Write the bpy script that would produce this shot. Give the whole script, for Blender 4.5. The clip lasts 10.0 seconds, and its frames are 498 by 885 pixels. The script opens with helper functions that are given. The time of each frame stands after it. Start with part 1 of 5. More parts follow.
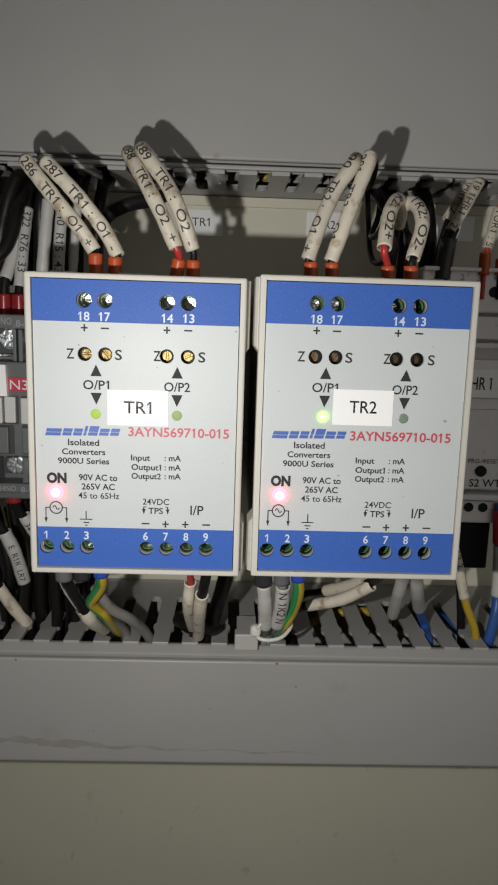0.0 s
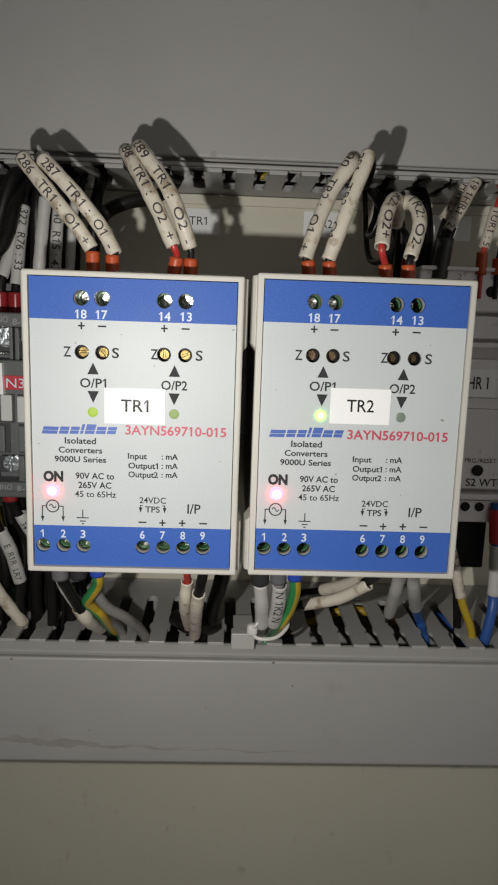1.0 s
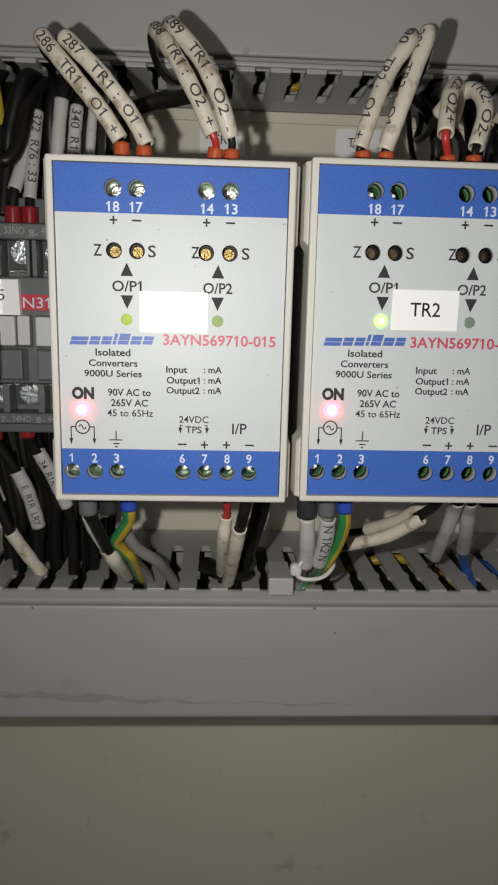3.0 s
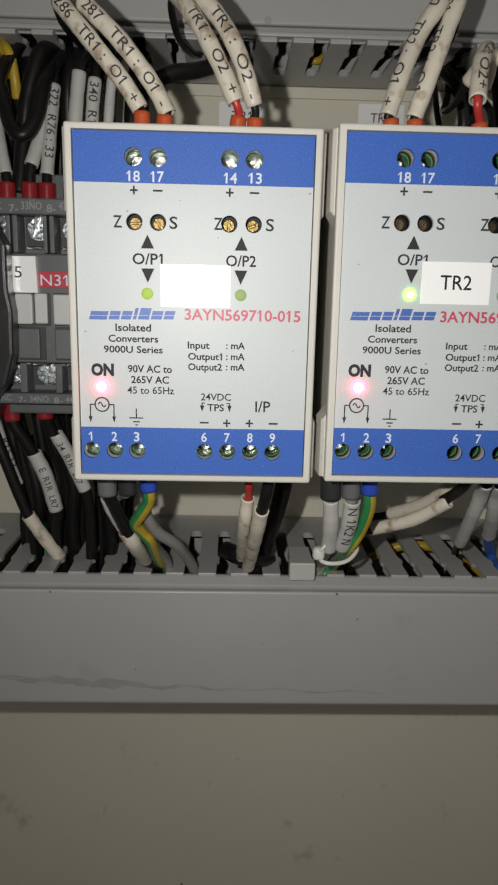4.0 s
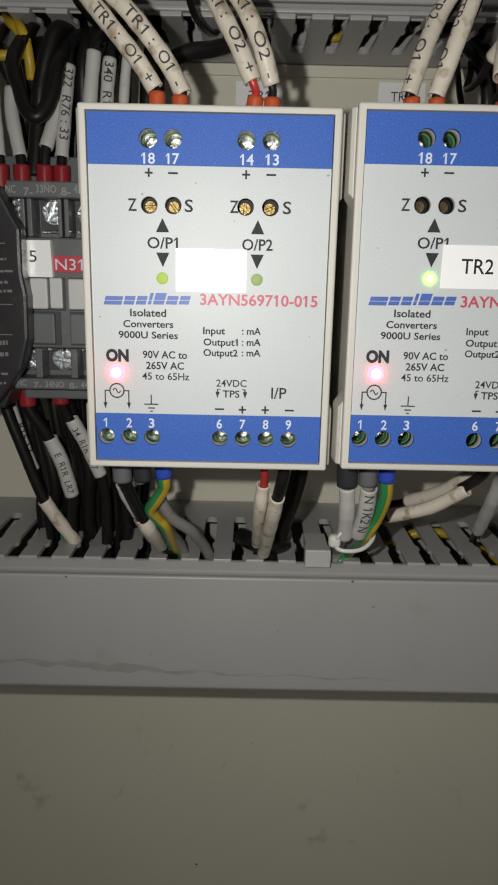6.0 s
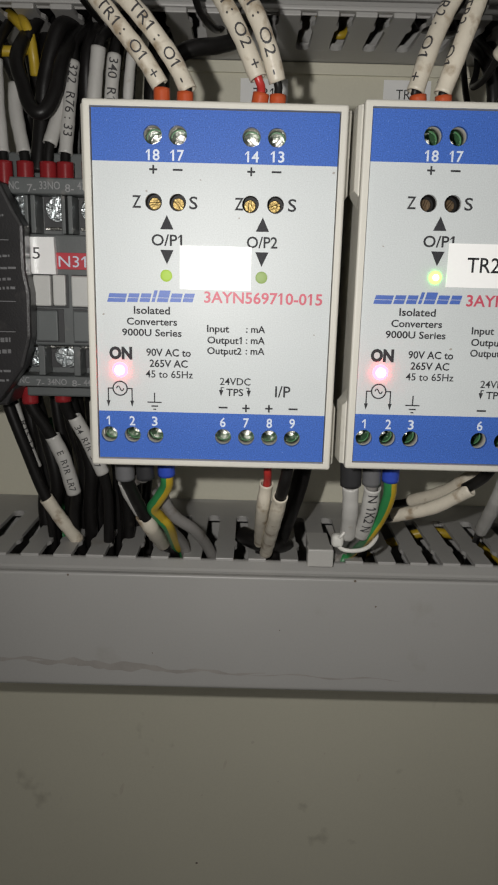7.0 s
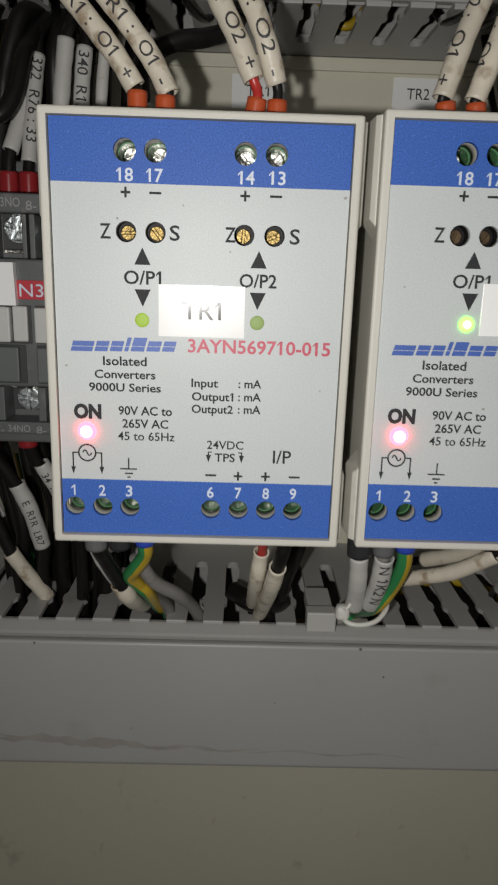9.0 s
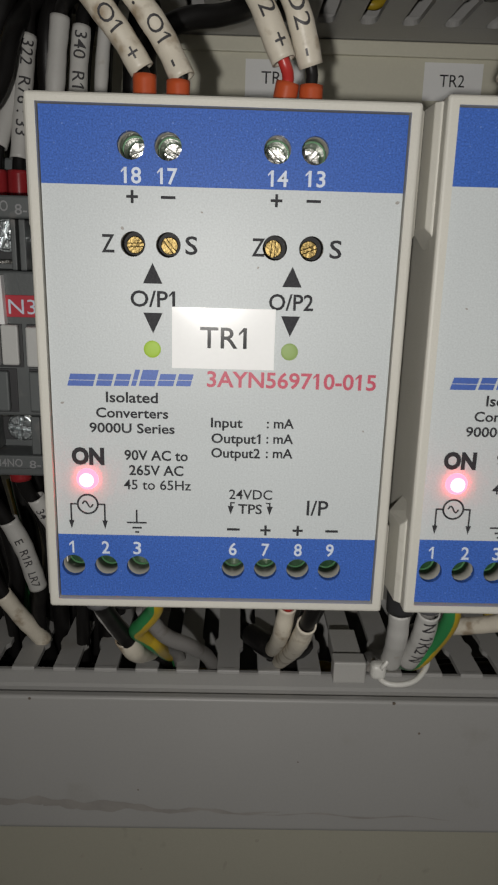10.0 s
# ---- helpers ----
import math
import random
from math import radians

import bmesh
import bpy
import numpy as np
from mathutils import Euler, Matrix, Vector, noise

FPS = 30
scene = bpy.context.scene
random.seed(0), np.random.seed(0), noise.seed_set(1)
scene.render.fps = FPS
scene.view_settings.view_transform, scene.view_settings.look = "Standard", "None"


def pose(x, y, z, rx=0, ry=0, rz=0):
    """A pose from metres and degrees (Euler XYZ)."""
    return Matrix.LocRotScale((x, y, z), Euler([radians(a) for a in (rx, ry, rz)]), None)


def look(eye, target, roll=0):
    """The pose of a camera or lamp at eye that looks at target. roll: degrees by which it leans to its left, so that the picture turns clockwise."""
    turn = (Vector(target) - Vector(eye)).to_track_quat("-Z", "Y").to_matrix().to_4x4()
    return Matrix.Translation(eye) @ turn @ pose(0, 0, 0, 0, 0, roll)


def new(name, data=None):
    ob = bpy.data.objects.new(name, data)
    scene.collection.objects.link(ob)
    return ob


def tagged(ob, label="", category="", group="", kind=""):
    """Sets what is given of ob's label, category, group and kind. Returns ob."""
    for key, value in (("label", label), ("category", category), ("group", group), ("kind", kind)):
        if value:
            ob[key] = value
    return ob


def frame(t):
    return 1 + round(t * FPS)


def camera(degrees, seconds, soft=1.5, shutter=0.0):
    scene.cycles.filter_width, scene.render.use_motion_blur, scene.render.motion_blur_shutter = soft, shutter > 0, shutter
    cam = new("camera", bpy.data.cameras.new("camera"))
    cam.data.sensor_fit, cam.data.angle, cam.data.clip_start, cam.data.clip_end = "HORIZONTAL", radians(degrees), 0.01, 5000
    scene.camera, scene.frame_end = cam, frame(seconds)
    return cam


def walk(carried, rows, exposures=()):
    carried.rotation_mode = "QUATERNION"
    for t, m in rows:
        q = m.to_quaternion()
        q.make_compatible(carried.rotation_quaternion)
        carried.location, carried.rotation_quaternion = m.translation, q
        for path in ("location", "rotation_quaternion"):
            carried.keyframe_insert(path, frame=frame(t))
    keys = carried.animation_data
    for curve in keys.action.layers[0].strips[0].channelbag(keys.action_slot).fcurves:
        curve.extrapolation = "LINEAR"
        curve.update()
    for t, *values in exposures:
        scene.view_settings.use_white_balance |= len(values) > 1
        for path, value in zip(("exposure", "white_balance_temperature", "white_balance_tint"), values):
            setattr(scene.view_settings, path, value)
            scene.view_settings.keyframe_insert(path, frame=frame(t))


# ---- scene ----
cam = camera(39.62, 10.0, soft=2.1, shutter=0.5)
PATH = [
    (0.0, (0.02437, -0.17867, 1.36825), (0.08182, 1.78721, 1.00493), 1.825),
    (0.5, (0.02495, -0.17947, 1.36825), (0.09337, 1.78685, 1.00923), 1.893),
    (1.0, (0.02401, -0.17853, 1.3678), (0.09366, 1.78712, 1.00535), 1.994),
    (1.5, (0.01615, -0.17565, 1.36544), (0.08828, 1.78739, 0.98957), 2.045),
    (1.7, (0.01954, -0.17159, 1.36085), (0.0762, 1.78887, 0.96923), 2.111),
    (2.0, (0.01037, -0.16192, 1.35041), (0.10629, 1.79313, 0.9398), 2.093),
    (2.2, (0.0121, -0.16198, 1.34825), (0.08961, 1.79367, 0.93665), 1.826),
    (2.5, (0.01021, -0.16031, 1.34748), (0.11983, 1.79246, 0.9295), 1.848),
    (3.0, (0.01099, -0.16342, 1.34712), (0.10266, 1.79256, 0.94001), 1.439),
    (3.2, (0.00784, -0.16329, 1.3443), (0.11288, 1.7946, 0.94977), 1.450),
    (4.5, (0.00936, -0.15797, 1.34267), (0.02728, 1.78973, 0.88865), 1.155),
    (5.0, (0.00942, -0.15833, 1.34283), (0.02067, 1.78725, 0.87959), 1.138),
    (5.5, (0.00914, -0.1582, 1.34315), (0.01844, 1.7859, 0.87368), 1.151),
    (7.0, (0.00843, -0.15704, 1.34296), (0.01305, 1.78478, 0.8641), 1.473),
    (7.5, (0.00749, -0.15963, 1.34453), (0.00937, 1.78464, 0.87567), 1.735),
    (8.0, (0.01361, -0.15475, 1.34789), (0.00826, 1.78753, 0.87088), 1.762),
    (8.3, (0.01255, -0.14914, 1.35087), (0.02628, 1.7934, 0.87509), 1.686),
    (8.5, (0.00931, -0.14101, 1.35098), (0.03234, 1.79753, 0.85949), 1.934),
    (9.0, (0.00762, -0.12794, 1.35274), (0.0409, 1.80626, 0.84504), 1.813),
    (9.3, (0.00444, -0.12161, 1.35486), (0.04987, 1.81046, 0.84003), 1.708),
    (9.5, (0.00409, -0.11503, 1.35505), (0.04036, 1.81681, 0.83863), 1.616),
    (10.0, (0.00279, -0.10597, 1.35609), (0.03911, 1.82355, 0.8311), 1.603),
]
walk(cam, [(t, look(eye, target, roll)) for t, eye, target, roll in PATH],
     exposures=[(0, 0.05), (1.5, 0.03), (2.5, 0.02), (8.0, 0.02), (9.0, -0.22), (10.0, -0.42)])

# ---- light: the hand-held torch beside the lens, and an added fill for the dim room ----
def torch(place, aim, power, size):
    lamp = bpy.data.lights.new("torch", "SPOT")
    lamp.spot_size, lamp.spot_blend = math.radians(162), 1.0
    lamp.shadow_soft_size, lamp.energy, lamp.color = size, power, (1.0, 0.975, 0.935)
    ob = new("torch", lamp)
    ob.matrix_basis = look(place, aim)
    return ob


torch((-0.0085, -0.145, 1.3470), (0.052, 0.0, 1.3400), 0.89, 0.0018)
# world fill, strongest from the right front; its source is unseen
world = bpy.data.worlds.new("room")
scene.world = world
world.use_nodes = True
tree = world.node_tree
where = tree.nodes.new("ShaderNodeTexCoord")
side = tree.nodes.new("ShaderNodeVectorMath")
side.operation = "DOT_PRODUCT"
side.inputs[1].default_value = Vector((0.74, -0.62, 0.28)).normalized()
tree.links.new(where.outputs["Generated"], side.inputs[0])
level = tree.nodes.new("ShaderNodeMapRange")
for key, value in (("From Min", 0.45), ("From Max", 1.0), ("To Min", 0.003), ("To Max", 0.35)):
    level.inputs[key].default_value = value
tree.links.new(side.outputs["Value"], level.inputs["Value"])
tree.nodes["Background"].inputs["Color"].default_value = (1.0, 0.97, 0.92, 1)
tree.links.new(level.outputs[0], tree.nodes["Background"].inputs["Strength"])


# ---- materials ----
def mat(name, color, rough=0.5, metal=0.0, vary=0.12, scale=60, grain=0.05, grain_scale=1500, bump=0.0, bump_scale=900,
        coat=0.0, dirt=None, dirt_at=0.62, dirt_scale=140, spec=0.5, per_object=0.0):
    m = bpy.data.materials.new(name)
    m.use_nodes = True
    nt = m.node_tree
    bsdf = nt.nodes["Principled BSDF"]
    bsdf.inputs["Roughness"].default_value = rough
    bsdf.inputs["Metallic"].default_value = metal
    bsdf.inputs["Coat Weight"].default_value = coat
    bsdf.inputs["Specular IOR Level"].default_value = spec
    coord = nt.nodes.new("ShaderNodeTexCoord")

    def cloud(s, detail=3):
        n = nt.nodes.new("ShaderNodeTexNoise")
        n.inputs["Scale"].default_value, n.inputs["Detail"].default_value = s, detail
        nt.links.new(coord.outputs["Object"], n.inputs["Vector"])
        return n.outputs["Fac"]

    def maths(op, a, b):
        n = nt.nodes.new("ShaderNodeMath")
        n.operation = op
        for k, v in enumerate((a, b)):
            if isinstance(v, (int, float)):
                n.inputs[k].default_value = v
            else:
                nt.links.new(v, n.inputs[k])
        return n.outputs[0]

    def mixed(fac, a, b):
        n = nt.nodes.new("ShaderNodeMix")
        n.data_type = "RGBA"
        nt.links.new(fac, n.inputs["Factor"])
        for k, v in ((6, a), (7, b)):
            if isinstance(v, tuple):
                n.inputs[k].default_value = (*v, 1)
            else:
                nt.links.new(v, n.inputs[k])
        return n.outputs[2]

    big, fine = cloud(scale), cloud(grain_scale, 2)
    level = maths("ADD", maths("MULTIPLY", maths("SUBTRACT", big, 0.5), vary * 2), maths("MULTIPLY", maths("SUBTRACT", fine, 0.5), grain * 2))
    level = maths("ADD", level, 1.0)
    if per_object:
        info = nt.nodes.new("ShaderNodeObjectInfo")
        level = maths("ADD", level, maths("MULTIPLY", maths("SUBTRACT", info.outputs["Random"], 0.5), per_object))
    tone = nt.nodes.new("ShaderNodeVectorMath")
    tone.operation = "SCALE"
    tone.inputs[0].default_value = color
    nt.links.new(level, tone.inputs["Scale"])
    out = tone.outputs[0]
    if dirt:
        edge = nt.nodes.new("ShaderNodeMapRange")
        edge.inputs["From Min"].default_value, edge.inputs["From Max"].default_value = dirt_at, dirt_at + 0.13
        nt.links.new(cloud(dirt_scale, 6), edge.inputs["Value"])
        out = mixed(edge.outputs[0], out, dirt)
    nt.links.new(out, bsdf.inputs["Base Color"])
    nt.links.new(maths("ADD", maths("MULTIPLY", big, 0.16), rough - 0.08), bsdf.inputs["Roughness"])
    if bump:
        b = nt.nodes.new("ShaderNodeBump")
        b.inputs["Strength"].default_value, b.inputs["Distance"].default_value = bump, 0.0002
        nt.links.new(cloud(bump_scale, 3), b.inputs["Height"])
        nt.links.new(b.outputs["Normal"], bsdf.inputs["Normal"])
    return m


def glow(name, color, strength):
    m = bpy.data.materials.new(name)
    m.use_nodes = True
    bsdf = m.node_tree.nodes["Principled BSDF"]
    bsdf.inputs["Base Color"].default_value = (*color, 1)
    bsdf.inputs["Emission Color"].default_value = (*color, 1)
    bsdf.inputs["Emission Strength"].default_value = strength
    bsdf.inputs["Roughness"].default_value = 0.55
    return m


CASE = mat("case_plastic", (0.57, 0.553, 0.495), 0.5, vary=0.06, grain=0.05, grain_scale=2500, bump=0.25, bump_scale=2500, dirt=(0.30, 0.27, 0.21), dirt_at=0.66, dirt_scale=90)
STICKER = mat("sticker_grey", (0.55, 0.58, 0.585), 0.42, vary=0.05, scale=45, grain=0.18, grain_scale=3600, bump=0.12, bump_scale=2600, dirt=(0.46, 0.44, 0.40), dirt_at=0.69, dirt_scale=110, spec=0.3)
MARK = mat("scuff_mark", (0.33, 0.315, 0.29), 0.5, vary=0.2, scale=900)
BLUE = mat("sticker_blue", (0.046, 0.123, 0.445), 0.50, vary=0.06, scale=60, grain=0.7, grain_scale=3800, bump=0.05, bump_scale=3000, spec=0.2, dirt=(0.17, 0.29, 0.64), dirt_at=0.635, dirt_scale=2300)
WHITE_INK = mat("white_ink", (0.60, 0.66, 0.76), 0.45, vary=0.05, grain=0.12)
DARK_INK = mat("dark_ink", (0.036, 0.036, 0.04), 0.6, vary=0.1, grain=0.5, grain_scale=3500, spec=0.15)
BLACK_INK = mat("black_ink", (0.02, 0.02, 0.022), 0.5, vary=0.1, grain=0.3, grain_scale=3000)
SLEEVE_INK = mat("sleeve_ink", (0.045, 0.042, 0.045), 0.5, vary=0.25, scale=700, grain=0.4, grain_scale=3000)
RED_INK = mat("red_ink", (0.52, 0.065, 0.11), 0.45, vary=0.06, grain=0.25, grain_scale=3200)
BLUE_INK = mat("blue_ink", (0.055, 0.12, 0.42), 0.45, vary=0.06, grain=0.25, grain_scale=3200)
TAPE = mat("white_tape", (0.94, 0.94, 0.93), 0.145, vary=0.02, grain=0.02, spec=0.6)
TAPE_INK = mat("tape_ink", (0.02, 0.02, 0.022), 0.145, vary=0.1, grain=0.2, spec=0.6)
HOLE = mat("hole_plastic", (0.29, 0.285, 0.25), 0.5, vary=0.15, scale=500, grain=0.15, bump=0.3, bump_scale=1500)
GREEN = mat("terminal_green", (0.07, 0.20, 0.085), 0.4, vary=0.15, scale=400)
STEEL = mat("screw_steel", (0.60, 0.59, 0.55), 0.19, 1.0, vary=0.2, scale=900, grain=0.15, bump=1.0, bump_scale=800)
STEEL_DULL = mat("screw_zinc", (0.62, 0.66, 0.67), 0.30, 1.0, vary=0.15, scale=900, grain=0.15, bump=1.0, bump_scale=1100)
BRASS = mat("trimmer_brass", (0.13, 0.093, 0.036), 0.36, 1.0, vary=0.15, scale=900, grain=0.15, bump=0.5, bump_scale=1500)
BRASS_DULL = mat("trimmer_brass_dull", (0.15, 0.105, 0.065), 0.46, 1.0, vary=0.2, scale=900, grain=0.15, bump=0.5, bump_scale=1500)
BLACK = mat("black_plastic", (0.010, 0.009, 0.009), 0.5, vary=0.2, grain=0.1, spec=0.2)
DUCT = mat("duct_pvc", (0.385, 0.378, 0.365), 0.42, vary=0.05, scale=25, grain=0.04, bump=0.10, bump_scale=1800, dirt=(0.30, 0.28, 0.25), dirt_at=0.64, dirt_scale=35)
PLATE = mat("plate_paint", (0.69, 0.665, 0.545), 0.40, vary=0.05, scale=12, grain=0.04, bump=0.15, bump_scale=700, dirt=(0.34, 0.31, 0.24), dirt_at=0.66, dirt_scale=40)
WALL = mat("wall_paint", (0.50, 0.48, 0.42), 0.5, vary=0.06, scale=6)
FLOOR = mat("floor_screed", (0.22, 0.21, 0.19), 0.6, vary=0.12, scale=8)
SLEEVE = mat("sleeve_pvc", (0.60, 0.55, 0.455), 0.42, vary=0.10, scale=120, grain=0.06, grain_scale=1200, bump=0.35, bump_scale=500, dirt=(0.33, 0.26, 0.18), dirt_at=0.54, dirt_scale=210, per_object=0.12)
SLEEVE_WHITE = mat("sleeve_white", (0.51, 0.50, 0.475), 0.38, vary=0.06, scale=120, grain=0.04, bump=0.2, bump_scale=500, dirt=(0.40, 0.36, 0.30), dirt_at=0.66, dirt_scale=260, per_object=0.1)
WIRE_BLACK = mat("wire_black", (0.010, 0.0092, 0.009), 0.40, spec=0.3, vary=0.2, scale=200, bump=0.2, bump_scale=600, dirt=(0.03, 0.027, 0.024), dirt_at=0.64, dirt_scale=300)
WIRE_GREY = mat("wire_grey", (0.24, 0.23, 0.22), 0.5, vary=0.12, scale=150, dirt=(0.14, 0.12, 0.10), dirt_at=0.6)
WIRE_RED = mat("wire_red", (0.46, 0.035, 0.03), 0.35, vary=0.1)
WIRE_BLUE = mat("wire_blue", (0.03, 0.10, 0.34), 0.4, vary=0.1)
WIRE_YELLOW = mat("wire_yellow", (0.47, 0.325, 0.025), 0.4, vary=0.1)
WIRE_GREEN = mat("wire_green", (0.03, 0.22, 0.07), 0.4, vary=0.1)
ORANGE = mat("ferrule_orange", (0.47, 0.080, 0.024), 0.34, vary=0.12, scale=300)
MAROON = mat("ferrule_maroon", (0.27, 0.020, 0.024), 0.24, vary=0.15, scale=300)
GREY_CAP = mat("ferrule_grey", (0.13, 0.13, 0.135), 0.4, vary=0.1)
BLACK_CAP = mat("ferrule_black", (0.03, 0.03, 0.032), 0.4, vary=0.15)
BLUE_CAP = mat("ferrule_blue", (0.03, 0.07, 0.42), 0.35, vary=0.1)
CONTACTOR = mat("contactor_grey", (0.106, 0.114, 0.114), 0.42, vary=0.1, scale=120, bump=0.2, bump_scale=1800, dirt=(0.19, 0.18, 0.17), dirt_at=0.64, dirt_scale=150)
# contactor grey darkened for recesses and gaps: their shade put into the colour
CONTACTOR_SHADE = mat("contactor_recess_shade", (0.035, 0.035, 0.037), 0.5, vary=0.15)
AUX = mat("aux_black", (0.026, 0.025, 0.026), 0.34, vary=0.15, bump=0.25, bump_scale=1800, dirt=(0.05, 0.047, 0.045), dirt_at=0.62)
BUTTON = mat("carrier_white", (0.55, 0.55, 0.53), 0.4, vary=0.05)
SLATE = mat("carrier_grey", (0.12, 0.13, 0.13), 0.4, vary=0.1)
RED_TAG = mat("tag_red", (0.48, 0.028, 0.045), 0.4, vary=0.06)
PALE = mat("meter_grey", (0.82, 0.795, 0.80), 0.42, vary=0.05, bump=0.15, bump_scale=2000, dirt=(0.30, 0.28, 0.27), dirt_at=0.65)
GREY_PRINT = mat("grey_print", (0.26, 0.26, 0.265), 0.45, vary=0.1)
AUX_PRINT = mat("aux_print", (0.16, 0.16, 0.165), 0.45, vary=0.2, scale=900)
TIE = mat("tie_nylon", (0.62, 0.61, 0.57), 0.35, vary=0.06)
LED_RED = glow("led_red", (1.0, 0.03, 0.045), 22.0)
LED_RED_CORE = glow("led_red_core", (1.0, 0.55, 0.5), 4.0)
LED_GREEN = glow("led_green", (0.16, 1.0, 0.07), 5.0)
LED_GREEN_CORE = glow("led_green_core", (0.75, 1.0, 0.55), 2.5)
LED_DIM = glow("led_dim", (0.33, 0.50, 0.05), 0.13)
LED_DIMMER = glow("led_dimmer", (0.27, 0.38, 0.12), 0.04)
LED_OFF = mat("led_off", (0.19, 0.24, 0.19), 0.35, vary=0.1)

# ---- helpers: millimetres, x right, y into the cabinet, z up from the height Z0 ----
Z0 = 1.3
BASES = {}


def P(x, y, z):
    return Vector((x / 1000, y / 1000, Z0 + z / 1000))


def thing(name, base, label, category, group="", kind=""):
    ob = new(name)
    ob.empty_display_size = 0.01
    ob.location = base
    BASES[ob] = Vector(base)
    return tagged(ob, label, category, group, kind)


def part(name, bm, material, parent, label="", smooth=False):
    root = parent
    while root.parent:
        root = root.parent
    bmesh.ops.translate(bm, verts=bm.verts, vec=-BASES.get(root, Vector()))
    me = bpy.data.meshes.new(name)
    for f in bm.faces:
        f.smooth = smooth
    bm.to_mesh(me)
    bm.free()
    for m in material if isinstance(material, (list, tuple)) else [material]:
        me.materials.append(m)
    ob = new(name, me)
    ob.parent = parent
    if label:
        ob["label"] = label
    return ob


def single(name, bm, material, label, category, group="", kind="", smooth=False):
    """A thing or a piece of the setting that is one mesh."""
    me = bpy.data.meshes.new(name)
    for f in bm.faces:
        f.smooth = smooth
    bm.to_mesh(me)
    bm.free()
    me.materials.append(material)
    return tagged(new(name, me), label, category, group, kind)


def V(x, y, z):
    """Local millimetres, with no height added."""
    return Vector((x / 1000, y / 1000, z / 1000))


def box(lo, hi, bevel=0.0, bm=None, at=P, segments=2):
    bm = bm or bmesh.new()
    made = bmesh.ops.create_cube(bm, size=1)["verts"]
    a, b = at(*lo), at(*hi)
    for v in made:
        v.co = Vector([(a[i] + b[i]) / 2 + v.co[i] * abs(b[i] - a[i]) for i in range(3)])
    if bevel:
        edges = list({e for v in made for e in v.link_edges})
        bmesh.ops.bevel(bm, geom=edges, offset=bevel / 1000, segments=segments, profile=0.5, affect="EDGES")
    return bm


def prism(outline, y0, y1, bevel=0.0, at=P, bm=None):
    """An outline in x and z, pushed from y0 to y1."""
    bm = bm or bmesh.new()
    front = [bm.verts.new(at(x, y0, z)) for x, z in outline]
    back = [bm.verts.new(at(x, y1, z)) for x, z in outline]
    n = len(outline)
    faces = [bm.faces.new(front), bm.faces.new(back[::-1])]
    faces += [bm.faces.new((front[i], back[i], back[(i + 1) % n], front[(i + 1) % n])) for i in range(n)]
    bmesh.ops.recalc_face_normals(bm, faces=faces)
    if bevel:
        bmesh.ops.bevel(bm, geom=list(faces[0].edges), offset=bevel / 1000, segments=2, profile=0.5, affect="EDGES")
    return bm


def disc(x, z, r, y0, y1, n=24, bevel=0.0, at=P, bm=None):
    return prism([(x + r * math.cos(2 * math.pi * i / n), z + r * math.sin(2 * math.pi * i / n)) for i in range(n)], y0, y1, bevel, at, bm)


def pipe(x, z, r, thick, y0, y1, n=24, at=P, bm=None):
    """A tube along y."""
    bm = bm or bmesh.new()
    rings = []
    for rr, y in ((r, y0), (r, y1), (r + thick, y1), (r + thick, y0)):
        rings.append([bm.verts.new(at(x + rr * math.cos(2 * math.pi * i / n), y, z + rr * math.sin(2 * math.pi * i / n))) for i in range(n)])
    for k in range(4):
        a, b = rings[k], rings[(k + 1) % 4]
        for i in range(n):
            bm.faces.new((a[i], a[(i + 1) % n], b[(i + 1) % n], b[i]))
    bmesh.ops.recalc_face_normals(bm, faces=bm.faces)
    return bm


def smooth_line(points, step=0.7):
    """A Catmull-Rom line through points, in even steps of millimetres."""
    pts = [Vector(p) for p in points]
    if len(pts) == 2:
        pts.insert(1, (pts[0] + pts[1]) / 2)
    ext = [2 * pts[0] - pts[1], *pts, 2 * pts[-1] - pts[-2]]
    dense = []
    for i in range(1, len(ext) - 2):
        p0, p1, p2, p3 = ext[i - 1:i + 3]
        for k in range(24):
            t = k / 24
            dense.append(0.5 * (2 * p1 + (p2 - p0) * t + (2 * p0 - 5 * p1 + 4 * p2 - p3) * t * t + (3 * p1 - p0 - 3 * p2 + p3) * t ** 3))
    dense.append(pts[-1])
    total = sum((b - a).length for a, b in zip(dense, dense[1:]))
    count = max(3, int(total / step))
    out, want, gone = [dense[0]], total / count, 0.0
    for a, b in zip(dense, dense[1:]):
        d = (b - a).length
        while d > 1e-9 and gone + d >= want * len(out) and len(out) < count:
            out.append(a.lerp(b, (want * len(out) - gone) / d))
        gone += d
    out.append(dense[-1])
    return out


def frames_along(line):
    """Tangent, the side that faces the front (-y), and across, for every point of a line."""
    out = []
    last = Vector((0, -1, 0))
    for i, p in enumerate(line):
        t = (line[min(i + 1, len(line) - 1)] - line[max(i - 1, 0)]).normalized()
        front = Vector((0, -1, 0))
        n = front - t * front.dot(t)
        if n.length < 0.35:
            n = last - t * last.dot(t)
        n.normalize()
        last = n
        out.append((t, n, n.cross(t)))
    return out


